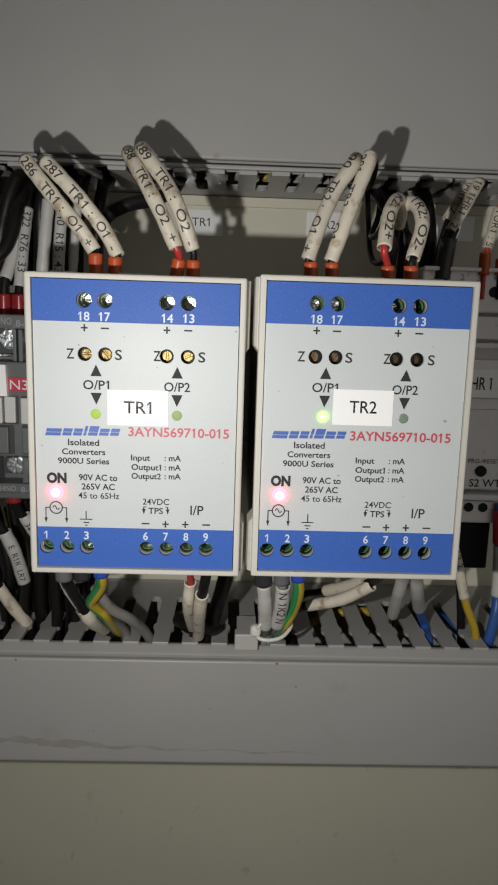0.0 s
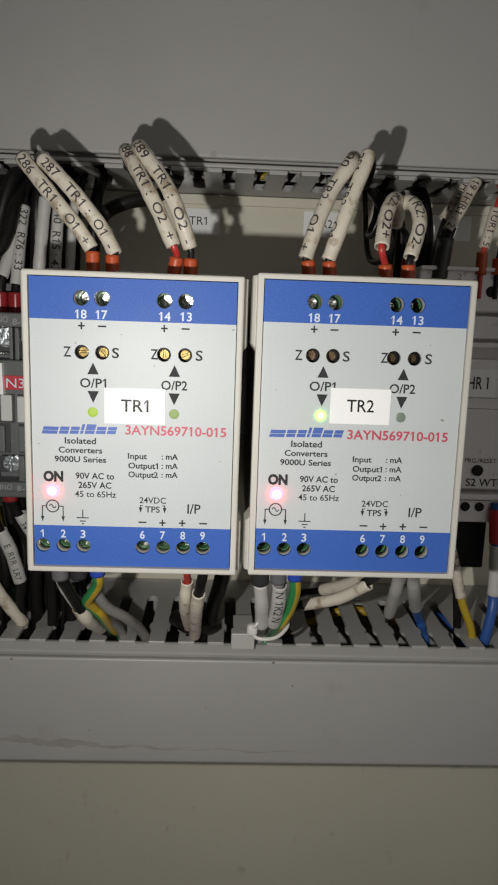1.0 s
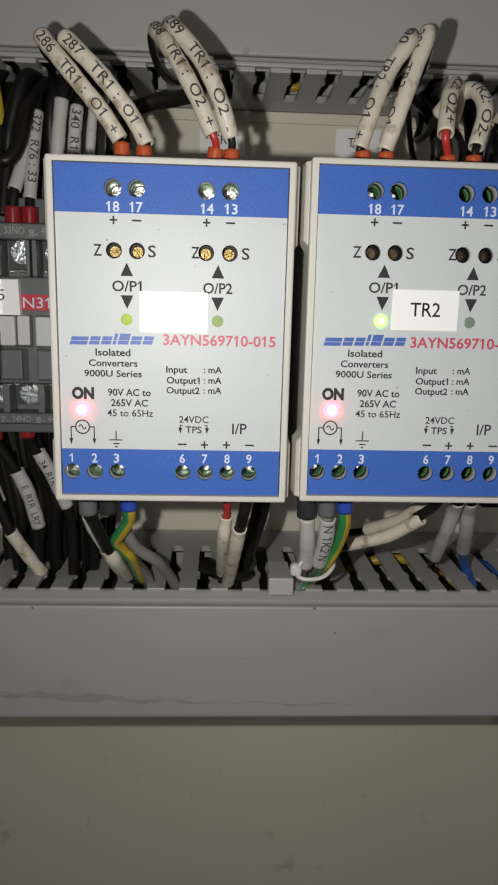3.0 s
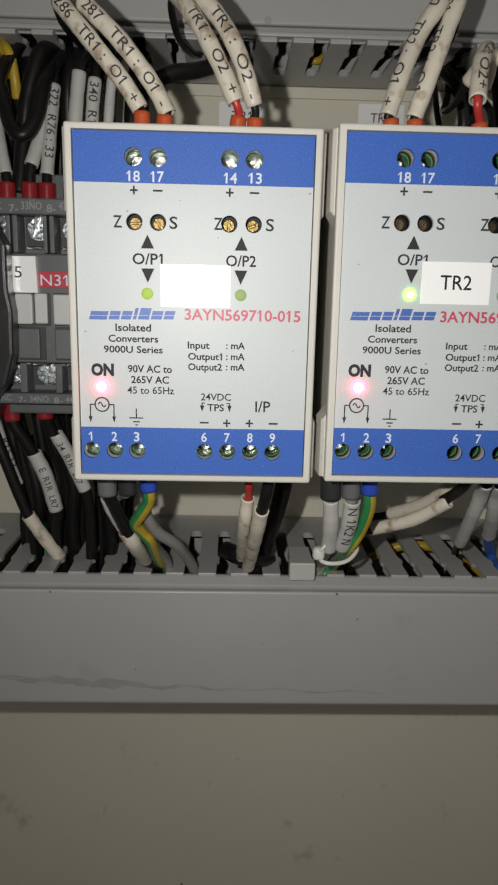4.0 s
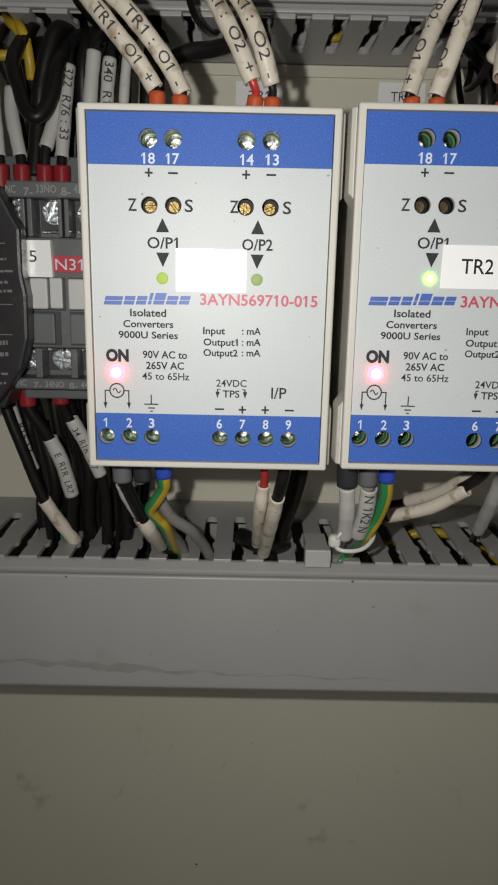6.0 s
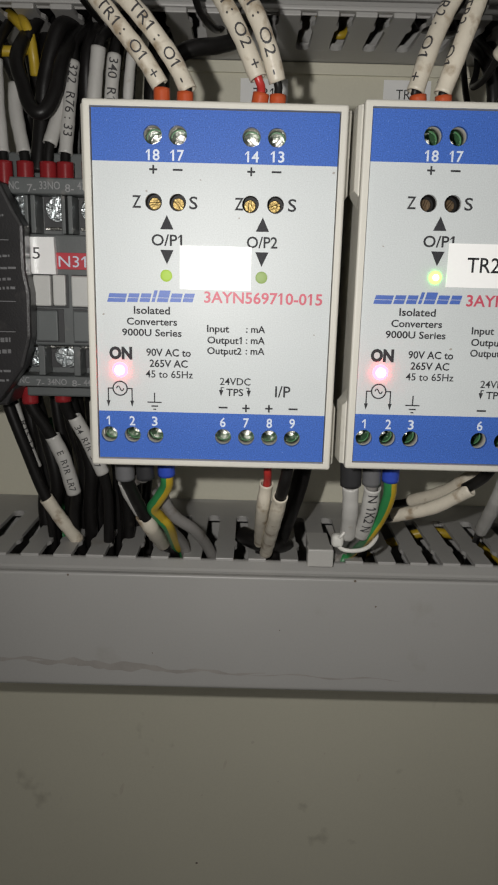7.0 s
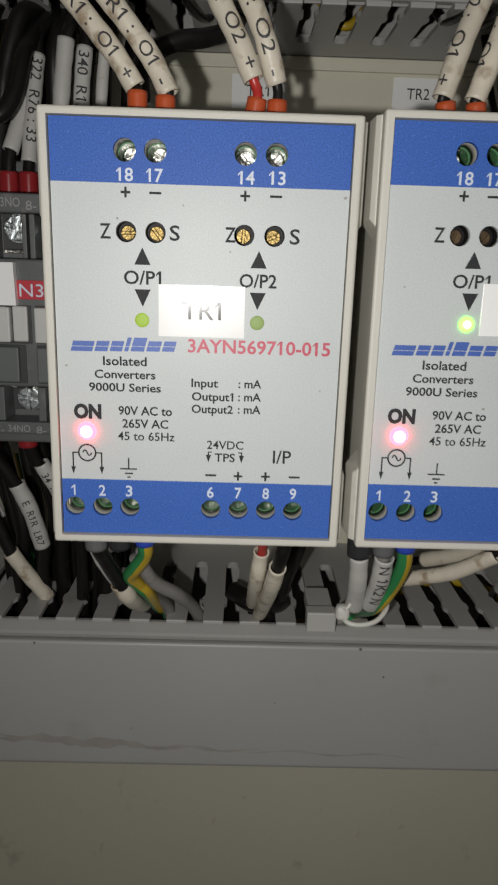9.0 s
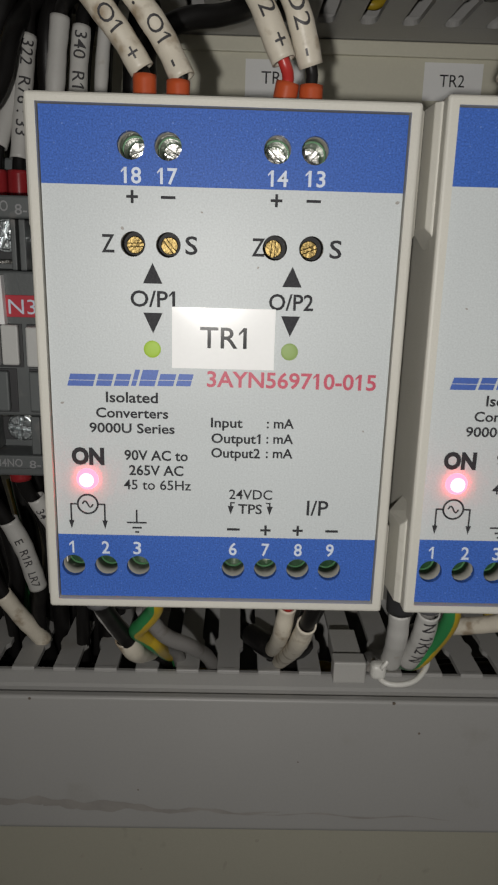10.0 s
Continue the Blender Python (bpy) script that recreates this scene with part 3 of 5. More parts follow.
def converter(m, tag, label, trim, slots, lamps, tag_text, tag_at, number_at):
    c = new("signal_converter")
    c.empty_display_size = 0.01
    c.matrix_basis = m
    BASES[c] = Vector()
    tagged(c, label, "signal converter", "signal converters on the rail")
    # case: bezel, stepped sides, wings, ribs on top
    part("bezel", ring_wall((-27.9, -1.8, 27.9, 77.25), (-26.3, -0.3, 26.3, 75.85), -0.85, 3.0, 0.55), CASE, c, "off-white plastic bezel with rounded edges")
    part("housing", ring_wall((-27.0, -0.9, 27.0, 76.4), (-25.5, 0.6, 25.5, 75.0), 3.0, 104.0), CASE, c)
    part("housing_back", box((-25.4, 60, 0.7), (25.4, 61, 74.9), 0, at=V), CASE, c)
    for side in (-1, 1):
        for z0, z1, zc in ((56.5, 76.8, 59.5), (-1.2, 15.5, 12.5)):
            inner = zc
            outline = [(27.0, 1.6), (28.1, 1.6), (28.9, 2.5), (29.2, 9.6), (27.0, 9.6)]
            bm = bmesh.new()
            loops = []
            ends = (z0, z1) if z0 > 50 else (z0, z1)
            for z, k in ((ends[0], 1.0), (ends[1], 1.0)):
                far = (z == z0) == (z0 > 50)
                loops.append([bm.verts.new(V(side * x, y, z + (0.0 if not far else (inner - z) * min(1.0, (x - 27.0) / 1.5)))) for x, y in outline])
            bm.faces.new(loops[0])
            bm.faces.new(loops[1][::-1])
            for q in range(5):
                bm.faces.new((loops[0][q], loops[1][q], loops[1][(q + 1) % 5], loops[0][(q + 1) % 5]))
            bmesh.ops.recalc_face_normals(bm, faces=bm.faces)
            bmesh.ops.bevel(bm, geom=list(bm.edges), offset=0.00018, segments=2, profile=0.5, affect="EDGES")
            part("wing", bm, CASE, c)
    for x0, x1 in ((-22.5, -16.6), (-5.0, -1.0), (-0.4, 4.0), (16.2, 19.8), (20.4, 24.2)):
        part("rib", box((x0, 3.2, 76.45), (x1, 8.5, 77.75), 0.2, at=V), CASE, c)
    for x in UP_X:
        part("wire_guide", box((x - 2.4, 11.0, 76.45), (x + 2.4, 19.5, 77.3), 0.2, at=V), GREEN, c)
    # printed front
    part("front_sheet", hole_sheet(-26.1, 26.1, 11.0, 65.2, [(x, 57.1, 1.82) for x in TRIM_X]), STICKER, c, "light grey printed front sheet")
    part("top_band", hole_sheet(-26.1, 26.1, 65.2, 75.65, [(x, 70.6, 1.95) for x in UP_X]), BLUE, c, "speckled blue printed band")
    part("bottom_band", hole_sheet(-26.1, 26.1, -0.1, 11.0, [(x, 5.4, 1.9) for x in LOW_X]), BLUE, c, "speckled blue printed band")
    rng = random.Random(tag)
    for k, (x, z, r) in enumerate([(x, 70.6, 1.97) for x in UP_X] + [(x, 5.4, 1.92) for x in LOW_X]):
        well = part("terminal_well", pipe(x, z, r, 0.3, 1.0, 4.8, at=V), HOLE, c, smooth=True)
        part("terminal_block", pipe(x, z - 0.05, r - 0.15, 0.5, 5.2, 10.5, at=V), GREEN, well, "green terminal plastic")
        part("screw", slotted_screw(x, z, r - 0.22, 9.6, rng.uniform(0, 3.1)), STEEL, well, "bright steel slotted screw")
    for x, a, metal in zip(TRIM_X, slots, trim):
        well = part("trimmer_well", pipe(x, 57.1, 1.84, 0.3, 0.95, 4.0, at=V), BLACK, c, smooth=True)
        part("trimmer_screw", slotted_screw(x - 0.12, 57.0, 1.3, 2.9, a, 0.9), metal, well, "brass slotted trimmer screw")
        part("trimmer_body", disc(x, 57.1, 1.82, 3.3, 3.9, at=V), BLACK, well)
    # printing
    ink = DARK_INK
    for words, x, z in (("18", -13.2, 66.6), ("17", -8.0, 66.6), ("14", 7.9, 66.7), ("13", 13.3, 66.8), ("1", -23.9, 8.75), ("2", -18.4, 8.75), ("3", -13.2, 8.75),
                        ("6", 2.6, 8.9), ("7", 8.0, 8.9), ("8", 13.4, 8.95), ("9", 18.7, 9.0)):
        w = 2.9 if len(words) == 2 else 0.75 if words == "1" else 1.3
        part("number", one(x, z, 2.1) if words == "1" else writing(words, x - w / 2, x + w / 2, z, 2.1, bold=0.016), WHITE_INK, c)
    for x, z, cross in ((-13.1, 63.7, 1), (-7.9, 63.7, 0), (7.8, 63.7, 1), (13.2, 63.75, 0), (2.6, 12.4, 0), (7.9, 12.35, 1), (13.2, 12.4, 1), (18.8, 12.4, 0)):
        bm = bar(x - (0.85 if cross else 1.05), x + (0.85 if cross else 1.05), z, 0.4)
        if cross:
            bar(x - 0.2, x + 0.2, z, 1.8, bm, -0.08)
        part("sign", bm, ink, c)
    for words, x, w in (("Z", -16.75, 1.9), ("S", -4.5, 1.8), ("Z", 5.35, 1.9), ("S", 16.8, 1.8)):
        part("lettering", writing(words, x - w / 2, x + w / 2, 57.1, 2.5, bold=0.012), ink, c)
    for x, words in ((-10.25, "O/P1"), (10.55, "O/P2")):
        part("arrow", flat([(x - 1.45, 51.5), (x + 1.45, 51.5), (x, 54.5)]), ink, c)
        part("arrow", flat([(x - 1.45, 47.2), (x + 1.45, 47.2), (x, 44.1)]), ink, c)
        part("lettering", writing(words, x - 3.35, x + 3.35, 49.25, 2.3, bold=0.014), ink, c)
    for words, x0, x1, z, cap, bold in (("Isolated", -17.7, -9.6, 34.1, 1.6, 0.01), ("Converters", -19.3, -8.0, 31.6, 1.5, 0.01), ("9000U Series", -20.4, -7.0, 29.15, 1.5, 0.01),
                                        ("ON", -23.4, -18.2, 24.4, 2.5, 0.045), ("90V AC to", -15.0, -4.9, 24.75, 1.6, 0.01), ("265V AC", -14.3, -5.6, 22.25, 1.6, 0.01), ("45 to 65Hz", -15.2, -4.4, 19.8, 1.6, 0.0),
                                        ("Input", -1.3, 3.7, 30.4, 1.5, 0.01), (": mA", 7.5, 11.8, 30.45, 1.5, 0.01), ("Output1", -1.2, 6.6, 27.85, 1.5, 0.01), (": mA", 7.5, 11.8, 27.95, 1.5, 0.01),
                                        ("Output2", -1.2, 6.6, 25.45, 1.5, 0.01), (": mA", 7.5, 11.8, 25.55, 1.5, 0.01), ("24VDC", 1.8, 8.8, 18.5, 1.6, 0.0), ("TPS", 3.3, 7.2, 16.0, 1.6, 0.006), ("I/P", 14.5, 18.0, 16.4, 2.5, 0.0)):
        part("lettering", writing(words, x0, x1, z, cap, bold=bold + 0.010), ink, c)
    part("part_number", writing("3AYN569710-015", -2.0 + number_at, 24.3 + number_at * 0.8, 37.3 + number_at * 0.35, 2.35, bold=0.02), RED_INK, c)
    # the maker's mark: leaning blocks
    x = -23.6
    for w, h in ((4.3, 1.9), (2.7, 1.9), (2.6, 1.9), (1.1, 2.55), (2.8, 2.55), (2.8, 1.9), (2.6, 1.9)):
        bm = bmesh.new()
        for zz0, zz1 in ((35.75, 36.62), (36.72, 35.75 + h)):
            flat([(x + (zz0 - 35.75) * 0.28, zz0 + 0.02 * (x + 23)), (x + w - 0.35 + (zz0 - 35.75) * 0.28, zz0 + 0.02 * (x + 23)), (x + w - 0.35 + (zz1 - 35.75) * 0.28, zz1 + 0.02 * (x + 23)), (x + (zz1 - 35.75) * 0.28, zz1 + 0.02 * (x + 23))], bm)
        part("mark_block", bm, BLUE_INK, c)
        x += w + 0.08
    # mains and earth symbols, little arrows
    bm = arc_line([(-21.1 + 1.62 * math.cos(2 * math.pi * i / 28), 16.3 + 1.62 * math.sin(2 * math.pi * i / 28)) for i in range(29)], 0.32)
    arc_line([(-21.95 + 1.7 * i / 14, 16.3 + 0.55 * math.sin(2 * math.pi * i / 14)) for i in range(15)], 0.27, bm, -0.08)
    for side in (-1, 1):
        bar(-21.1 + side * 1.7 if side > 0 else -23.85, -18.35 if side > 0 else -22.75, 16.3, 0.28, bm, -0.07)
        arrow_down(-21.1 + side * 2.72, 16.4, 12.0, 0.45, 0.14, bm)
    part("mains_symbol", bm, ink, c)
    bm = bar(-14.85, -11.6, 13.25, 0.28)
    bar(-13.95, -12.4, 12.35, 0.3, bm)
    bar(-13.5, -12.85, 11.6, 0.28, bm)
    flat([(-13.35, 13.3), (-13.07, 13.3), (-13.07, 15.5), (-13.35, 15.5)], bm, -0.07)
    part("earth_symbol", bm, ink, c)
    bm = arrow_down(2.1, 17.1, 15.0, 0.5, 0.13)
    bar(2.0, 2.75, 17.05, 0.22, bm, -0.07)
    arrow_down(8.45, 17.1, 15.0, 0.5, 0.13, bm)
    bar(7.8, 8.55, 17.05, 0.22, bm, -0.07)
    part("supply_arrow", bm, ink, c)
    # lamps
    for (x, z), kind in zip(((-10.4, 41.7), (10.6, 41.8), (-21.0, 20.6)), lamps):
        if kind == "red":
            lens = part("lamp", dome(x, z, 1.8, 1.0, -0.02), LED_RED, c, "lit red indicator lamp", True)
            part("lamp_core", dome(x, z, 1.5, 1.15, -0.05), LED_RED_CORE, lens, smooth=True)
        elif kind == "green":
            lens = part("lamp", dome(x, z, 1.5, 0.7, -0.02), LED_GREEN, c, "brightly lit green indicator lamp", True)
            part("lamp_core", dome(x, z, 1.0, 0.85, -0.05), LED_GREEN_CORE, lens, smooth=True)
        else:
            part("lamp", dome(x, z, 1.32, 0.14, -0.02), {"dim": LED_DIM, "dimmer": LED_DIMMER, "off": LED_OFF}[kind], c, {"dim": "faintly lit green indicator lamp", "dimmer": "faintly lit green indicator lamp", "off": "unlit grey-green indicator lamp"}[kind], True)
    # stuck-on tag
    tx, tz = tag_at
    t = part("tag", box((-7.4 + tx, -0.22, 38.9 + tz), (8.3 + tx, -0.03, 48.2 + tz), 0.05, at=V), TAPE, c, "white stuck-on tape tag")
    part("tag_text", writing(tag_text, -3.1 + tx, 4.0 + tx, 43.7 + tz, 3.1, y=-0.26, bold=0.008), TAPE_INK, t)
    # small marks of wear on the printed front
    for x, z, r in {1: ((25.4, 63.9, 0.3), (-14.6, 59.3, 0.3), (5.4, 54.2, 0.22), (-24.5, 33.0, 0.25), (22.8, 29.5, 0.2), (-3.0, 61.8, 0.18)), 2: ((21.6, 41.4, 0.45), (-5.6, 26.2, 0.3), (17.0, 60.6, 0.22), (-22.2, 48.0, 0.2), (12.0, 21.0, 0.18))}[tag]:
        part("scuff", flat([(x + r * (1 + 0.3 * math.sin(2 * q + x)) * math.cos(q), z + r * 0.8 * math.sin(q)) for q in (math.pi / 5 * i for i in range(10))], y=-0.03), MARK, c)
    return c


converter(pose(0, 0, Z0), 1, "off-white signal converter with blue bands, white tag and red lamp lit", (BRASS, BRASS, BRASS, BRASS), (0.05, -0.9, 1.5, 0.4), ("dim", "dimmer", "red"), "TR1", (0.0, 0.0), 0.0)
converter(pose(0.059, -0.0022, Z0 + 0.0011, -1.2, 0, 0), 2, "off-white signal converter with blue bands, red and green lamps lit", (BRASS_DULL, BRASS_DULL, BRASS_DULL, BRASS_DULL), (1.3, 0.9, 0.7, 1.1), ("green", "off", "red"), "TR2", (-0.6, 0.8), -1.1)

# ---- mounting rail behind the devices ----
rail = thing("mounting_rail", P(0, 104, 38), "zinc-plated steel mounting rail behind the devices", "rail")
bm = box((-400, 104.2, 20), (400, 105.2, 55), 0.2)
ZINC = mat("rail_zinc", (0.50, 0.50, 0.48), 0.38, 1.0, vary=0.15, scale=60)
part("web", bm, ZINC, rail)
part("lip", box((-400, 100.5, 55.1), (400, 101.5, 58), 0.2), ZINC, rail)
part("lip", box((-400, 100.5, 17), (400, 101.5, 19.9), 0.2), ZINC, rail)


# ---- plate tags ----
def plate_tag(x0, x1, z0, z1, words):
    t = thing("plate_tag", P((x0 + x1) / 2, 107, z0), "white tape tag with black letters stuck on the mounting plate", "tag", "tags on the mounting plate")
    body = part("tape", box((x0, 106.7, z0), (x1, 106.99, z1), 0.06), TAPE, t)
    if words:
        w = 7.0
        part("tag_text", writing(words, (x0 + x1) / 2 - w / 2 - 0.3, (x0 + x1) / 2 + w / 2 - 0.3, (z0 + z1) / 2 + 0.3, 3.1, y=106.6, at=P), BLACK_INK, body)


plate_tag(2.9, 19.5, 98.6, 108.4, "TR1")
plate_tag(52.8, 69.3, 99.2, 109.0, "TR2")
plate_tag(103.5, 120.0, 99.9, 109.5, "")


# ---- wires ----
def wire(label, conductor, colour, r, sleeve=None, sleeve_r=1.7, sleeve_mat=None, text="", text_at=1.0, cap=2.2, turn=0.0, ferrule=None, seed=0, stretch=1.0, extra=(), rest=None):
    """A wire: its conductor line, a marking sleeve over part of it, and a ferrule (base, top, radius, material)."""
    w = thing("marked_wire" if sleeve else "wire", P(*conductor[0]), label, "wire")
    runs = [smooth_line(conductor)]
    if sleeve:
        cover = smooth_line(sleeve)
        runs, run = [], []
        for p in smooth_line(conductor):
            near = min(range(len(cover)), key=lambda i: (cover[i] - p).length_squared)
            if 2 < near < len(cover) - 3 and (cover[near] - p).length < 5:
                runs.append(run)
                run = []
            else:
                run.append(p)
        runs.append(run)
    for run in runs:
        if len(run) < 4:
            continue
        inside = min(1.0, (sleeve_r - 0.45) / r) if sleeve else 1.0
        if isinstance(colour, tuple):
            part("conductor", tube(None, r * inside, stripes=2, line=run), list(colour), w, smooth=True)
        else:
            done = any(x.name.startswith("conductor") for x in w.children)
            part("conductor", tube(None, r * inside, line=run), rest if rest and done else colour, w, smooth=True)
    if sleeve:
        s = part("marking_sleeve", tube(sleeve, sleeve_r, wall=0.35, n=20, wobble=0.025, seed=seed), sleeve_mat or SLEEVE, w, smooth=True)
        if text:
            line = smooth_line(sleeve)
            part("marking", wrapped(text, line, sleeve_r * 1.035 + 0.06, text_at, cap, stretch, turn), SLEEVE_INK, s)
    if ferrule:
        a, b, fr, fm = ferrule
        part("ferrule", tube([a, b], fr, wall=0.25, n=18), fm, w, smooth=True)
    for name, pts, er, em in extra:
        part(name, tube(pts, er), em, w, smooth=True)
    return w


def top_wire(label, base, up, sleeve_pts, back, colour, text, seed, r=2.03, turn=0.0, start=1.5, cap=2.5, stretch=1.0, fr=1.9):
    """A wire out of a converter's top: ferrule, marking sleeve from its far end down, and the tail back into the duct."""
    tail = [*reversed(sleeve_pts)]
    up = (up[0], up[1], up[2] + 0.4)
    cond = [(base[0], base[1], base[2] - 4), base, up, *tail[:2]]
    return wire(label, cond, colour, 0.95, sleeve_pts, r, SLEEVE, text, start, cap, turn, (tuple(base), tuple(up), fr, ORANGE), seed, stretch,
                (("tail", [*tail[2:], *back], 0.95, WIRE_BLACK),))


GREYWHITE = "old white marking sleeve on the converter's top wire"
top_wire(GREYWHITE, (-13.2, 16, 75.5), (-13.2, 16, 82.8), [(-32.4, 19.8, 107.3), (-30.4, 18.2, 104.8), (-24.2, 16, 97.6), (-17.2, 16, 89.4), (-13.6, 16.5, 84.0)], [(-36, 32, 110.5), (-38, 50, 112), (-38, 78, 116), (-38, 90, 130)], WIRE_BLACK, "286   TR1 :  O1  +", 1, start=1.2, stretch=0)
top_wire(GREYWHITE, (-7.9, 15.5, 75.5), (-7.8, 15.5, 82.0), [(-27.0, 18.6, 107.0), (-25.0, 17.8, 105.2), (-18.0, 15.5, 98.3), (-11.0, 16, 89.8), (-7.0, 15.5, 82.7)], [(-31, 32, 110.5), (-32, 50, 112), (-32, 78, 116), (-32, 90, 130)], WIRE_BLACK, "287   TR1 :  O1  -", 2, start=1.8, stretch=0)
top_wire(GREYWHITE + ", red core showing", (8.4, 15, 75.5), (9.6, 14.6, 82.0), [(-5.6, 25.5, 111.4), (-4.2, 21.5, 109), (0.5, 16, 101.5), (5.3, 13.5, 92.7), (8.8, 13.2, 85.2)], [(-8, 36, 113), (-7, 50, 110), (-3, 70, 112), (0, 90, 125)], WIRE_RED, "288   TR1 :  O2  +", 3, start=1.2, turn=0.15, stretch=0)
top_wire(GREYWHITE + ", black core showing", (13.3, 15, 75.5), (13.4, 15, 81.8), [(-1.7, 22.8, 112.0), (0.2, 19, 109.3), (6.3, 15, 101.3), (10.4, 13.5, 93), (13.2, 15, 85.0)], [(-3, 34, 114), (2, 50, 111), (6, 70, 112), (8, 90, 125)], WIRE_BLACK, "289   TR1 :  O2  -", 4, start=1.6, stretch=0)
top_wire(GREYWHITE, (46.0, 14.5, 75.5), (45.2, 14.5, 82.4), [(57.3, 22, 111.2), (55.6, 18, 108.6), (51.0, 17, 101.5), (47.0, 14.5, 92), (44.4, 14, 83.4)], [(60, 34, 112), (60, 50, 111), (58, 72, 114), (58, 90, 125)], WIRE_BLACK, "290   TR2 :  O1  +", 5, turn=-0.75, stretch=0)
top_wire(GREYWHITE, (51.6, 14.5, 75.5), (51.0, 14.5, 82.4), [(60.9, 20, 112.2), (60.0, 18.8, 109.3), (57.4, 17, 102.5), (54.0, 15, 93), (50.7, 14.5, 83.2)], [(65, 34, 112), (66, 50, 109), (64, 72, 113), (64, 90, 125)], WIRE_BLACK, "291   TR2 :  O1  -", 6, turn=-1.25, stretch=0)
top_wire(GREYWHITE + ", red core showing", (67.0, 14, 75.5), (66.2, 14, 82.0), [(72.6, 33, 95.5), (72.3, 29, 99.3), (69.6, 23.5, 101.2), (66.3, 17, 96), (64.4, 11.5, 86.8)], [(72.4, 36, 90), (71.5, 45, 86), (70, 60, 90), (72, 85, 118)], WIRE_RED, "R2: O2+", 7, start=13.5, turn=0.1, cap=2.5, r=2.0, stretch=0)
top_wire(GREYWHITE + ", black core showing", (72.8, 14, 75.5), (72.6, 14, 82.2), [(69.6, 36, 97.5), (71.6, 31, 100.2), (75.0, 25, 100.6), (76.0, 18.5, 94.5), (73.0, 14.2, 84.6)], [(68.5, 42, 94), (69, 55, 95), (74, 70, 104), (78, 90, 122)], WIRE_BLACK, "TR2: O2-", 8, start=13.0, turn=-0.1, cap=2.5, r=2.0, stretch=0)

# wires to the contactor's top terminals
LEFT = "white marking sleeve on a black wire down to the contactor"


def contactor_wire(label, ferr_x, ferr_y, sleeve_pts, back, text="", turn=0.0, r=2.0, fm=None, seed=0, cap=2.6, start=1.5):
    cond = [(ferr_x, ferr_y, 62), (ferr_x, ferr_y, 70), *reversed(sleeve_pts), *back]
    wire(label, cond, WIRE_BLACK, 1.45, sleeve_pts, r, SLEEVE_WHITE, text, start, cap, turn, ((ferr_x, ferr_y, 63.5), (ferr_x, ferr_y, 72.5), 2.45, fm or MAROON), seed)


contactor_wire(LEFT, -46.6, 57.5, [(-44.9, 64, 100.8), (-45.6, 62, 92), (-46.8, 59, 75)], [(-44.8, 67, 107), (-42, 74, 113), (-40, 88, 124)], "322  R76 : 33", 0.35, seed=11)
contactor_wire(LEFT, -51.6, 57.5, [(-46.5, 64, 95), (-48.6, 61.5, 87.5), (-51.2, 58.5, 77.5)], [(-46, 66, 102), (-47.5, 70, 110), (-48, 88, 124)], seed=12)
contactor_wire(LEFT, -58.3, 57.5, [(-61.2, 61.5, 94), (-61.2, 60.5, 87), (-58.8, 58.5, 75)], [(-60.0, 63, 102), (-57, 68, 111), (-55, 88, 124)], seed=13)
wire("black insulated wire sagging in a loop before the marked sleeves", [(-58.2, 78.0, 116.8), (-59.2, 58.0, 100.8), (-56.3, 53.0, 91.6), (-54.0, 50.0, 86.2), (-51.3, 49.0, 84.0), (-49.0, 50.0, 85.7), (-47.3, 53.0, 91.3), (-46.4, 60.0, 101.6), (-45.4, 80.0, 115.6)], WIRE_BLACK, 2.0)
contactor_wire(LEFT, -38.8, 55, [(-35.8, 56, 102.6), (-37.0, 55.5, 92), (-38.6, 55, 74)], [(-35.0, 60, 107), (-34, 70, 112), (-34, 90, 124)], seed=14)
contactor_wire(LEFT, -33.6, 55.5, [(-31.8, 58, 101.4), (-32.6, 57, 92), (-33.5, 56, 74)], [(-31.8, 62, 106), (-31, 70, 112), (-31, 90, 124)], "340  R15 : 43", 0.2, r=1.95, seed=15)
contactor_wire(LEFT, -30.0, 61, [(-27.5, 62, 103), (-28.4, 61.5, 95), (-30, 61, 74)], [(-27, 66, 107), (-27, 90, 124)], r=1.5, seed=16)
contactor_wire(LEFT, -64.5, 57.5, [(-66, 60, 100), (-66, 59.5, 88), (-65, 58.5, 75)], [(-65.5, 63, 106), (-66, 88, 124)], seed=17)
# thick black wires, some added to darken the shaded plate between the sleeves
for k, (x, r) in enumerate(((-66, 2.4), (-60.5, 2.3), (-54.5, 2.2), (-49.5, 2.3), (-44.5, 2.2), (-38, 2.3), (-33.5, 2.0), (-26, 2.2))):
    wire("black insulated wire filling the shaded gap behind the marked wires above the contactor", [(x, 84, 60), (x + 0.8, 84 - k % 3 * 3, 85), (x + 2.0, 82 - k % 2 * 4, 102), (x + 3.0, 86, 116), (x + 3, 95, 130)], WIRE_BLACK, r)
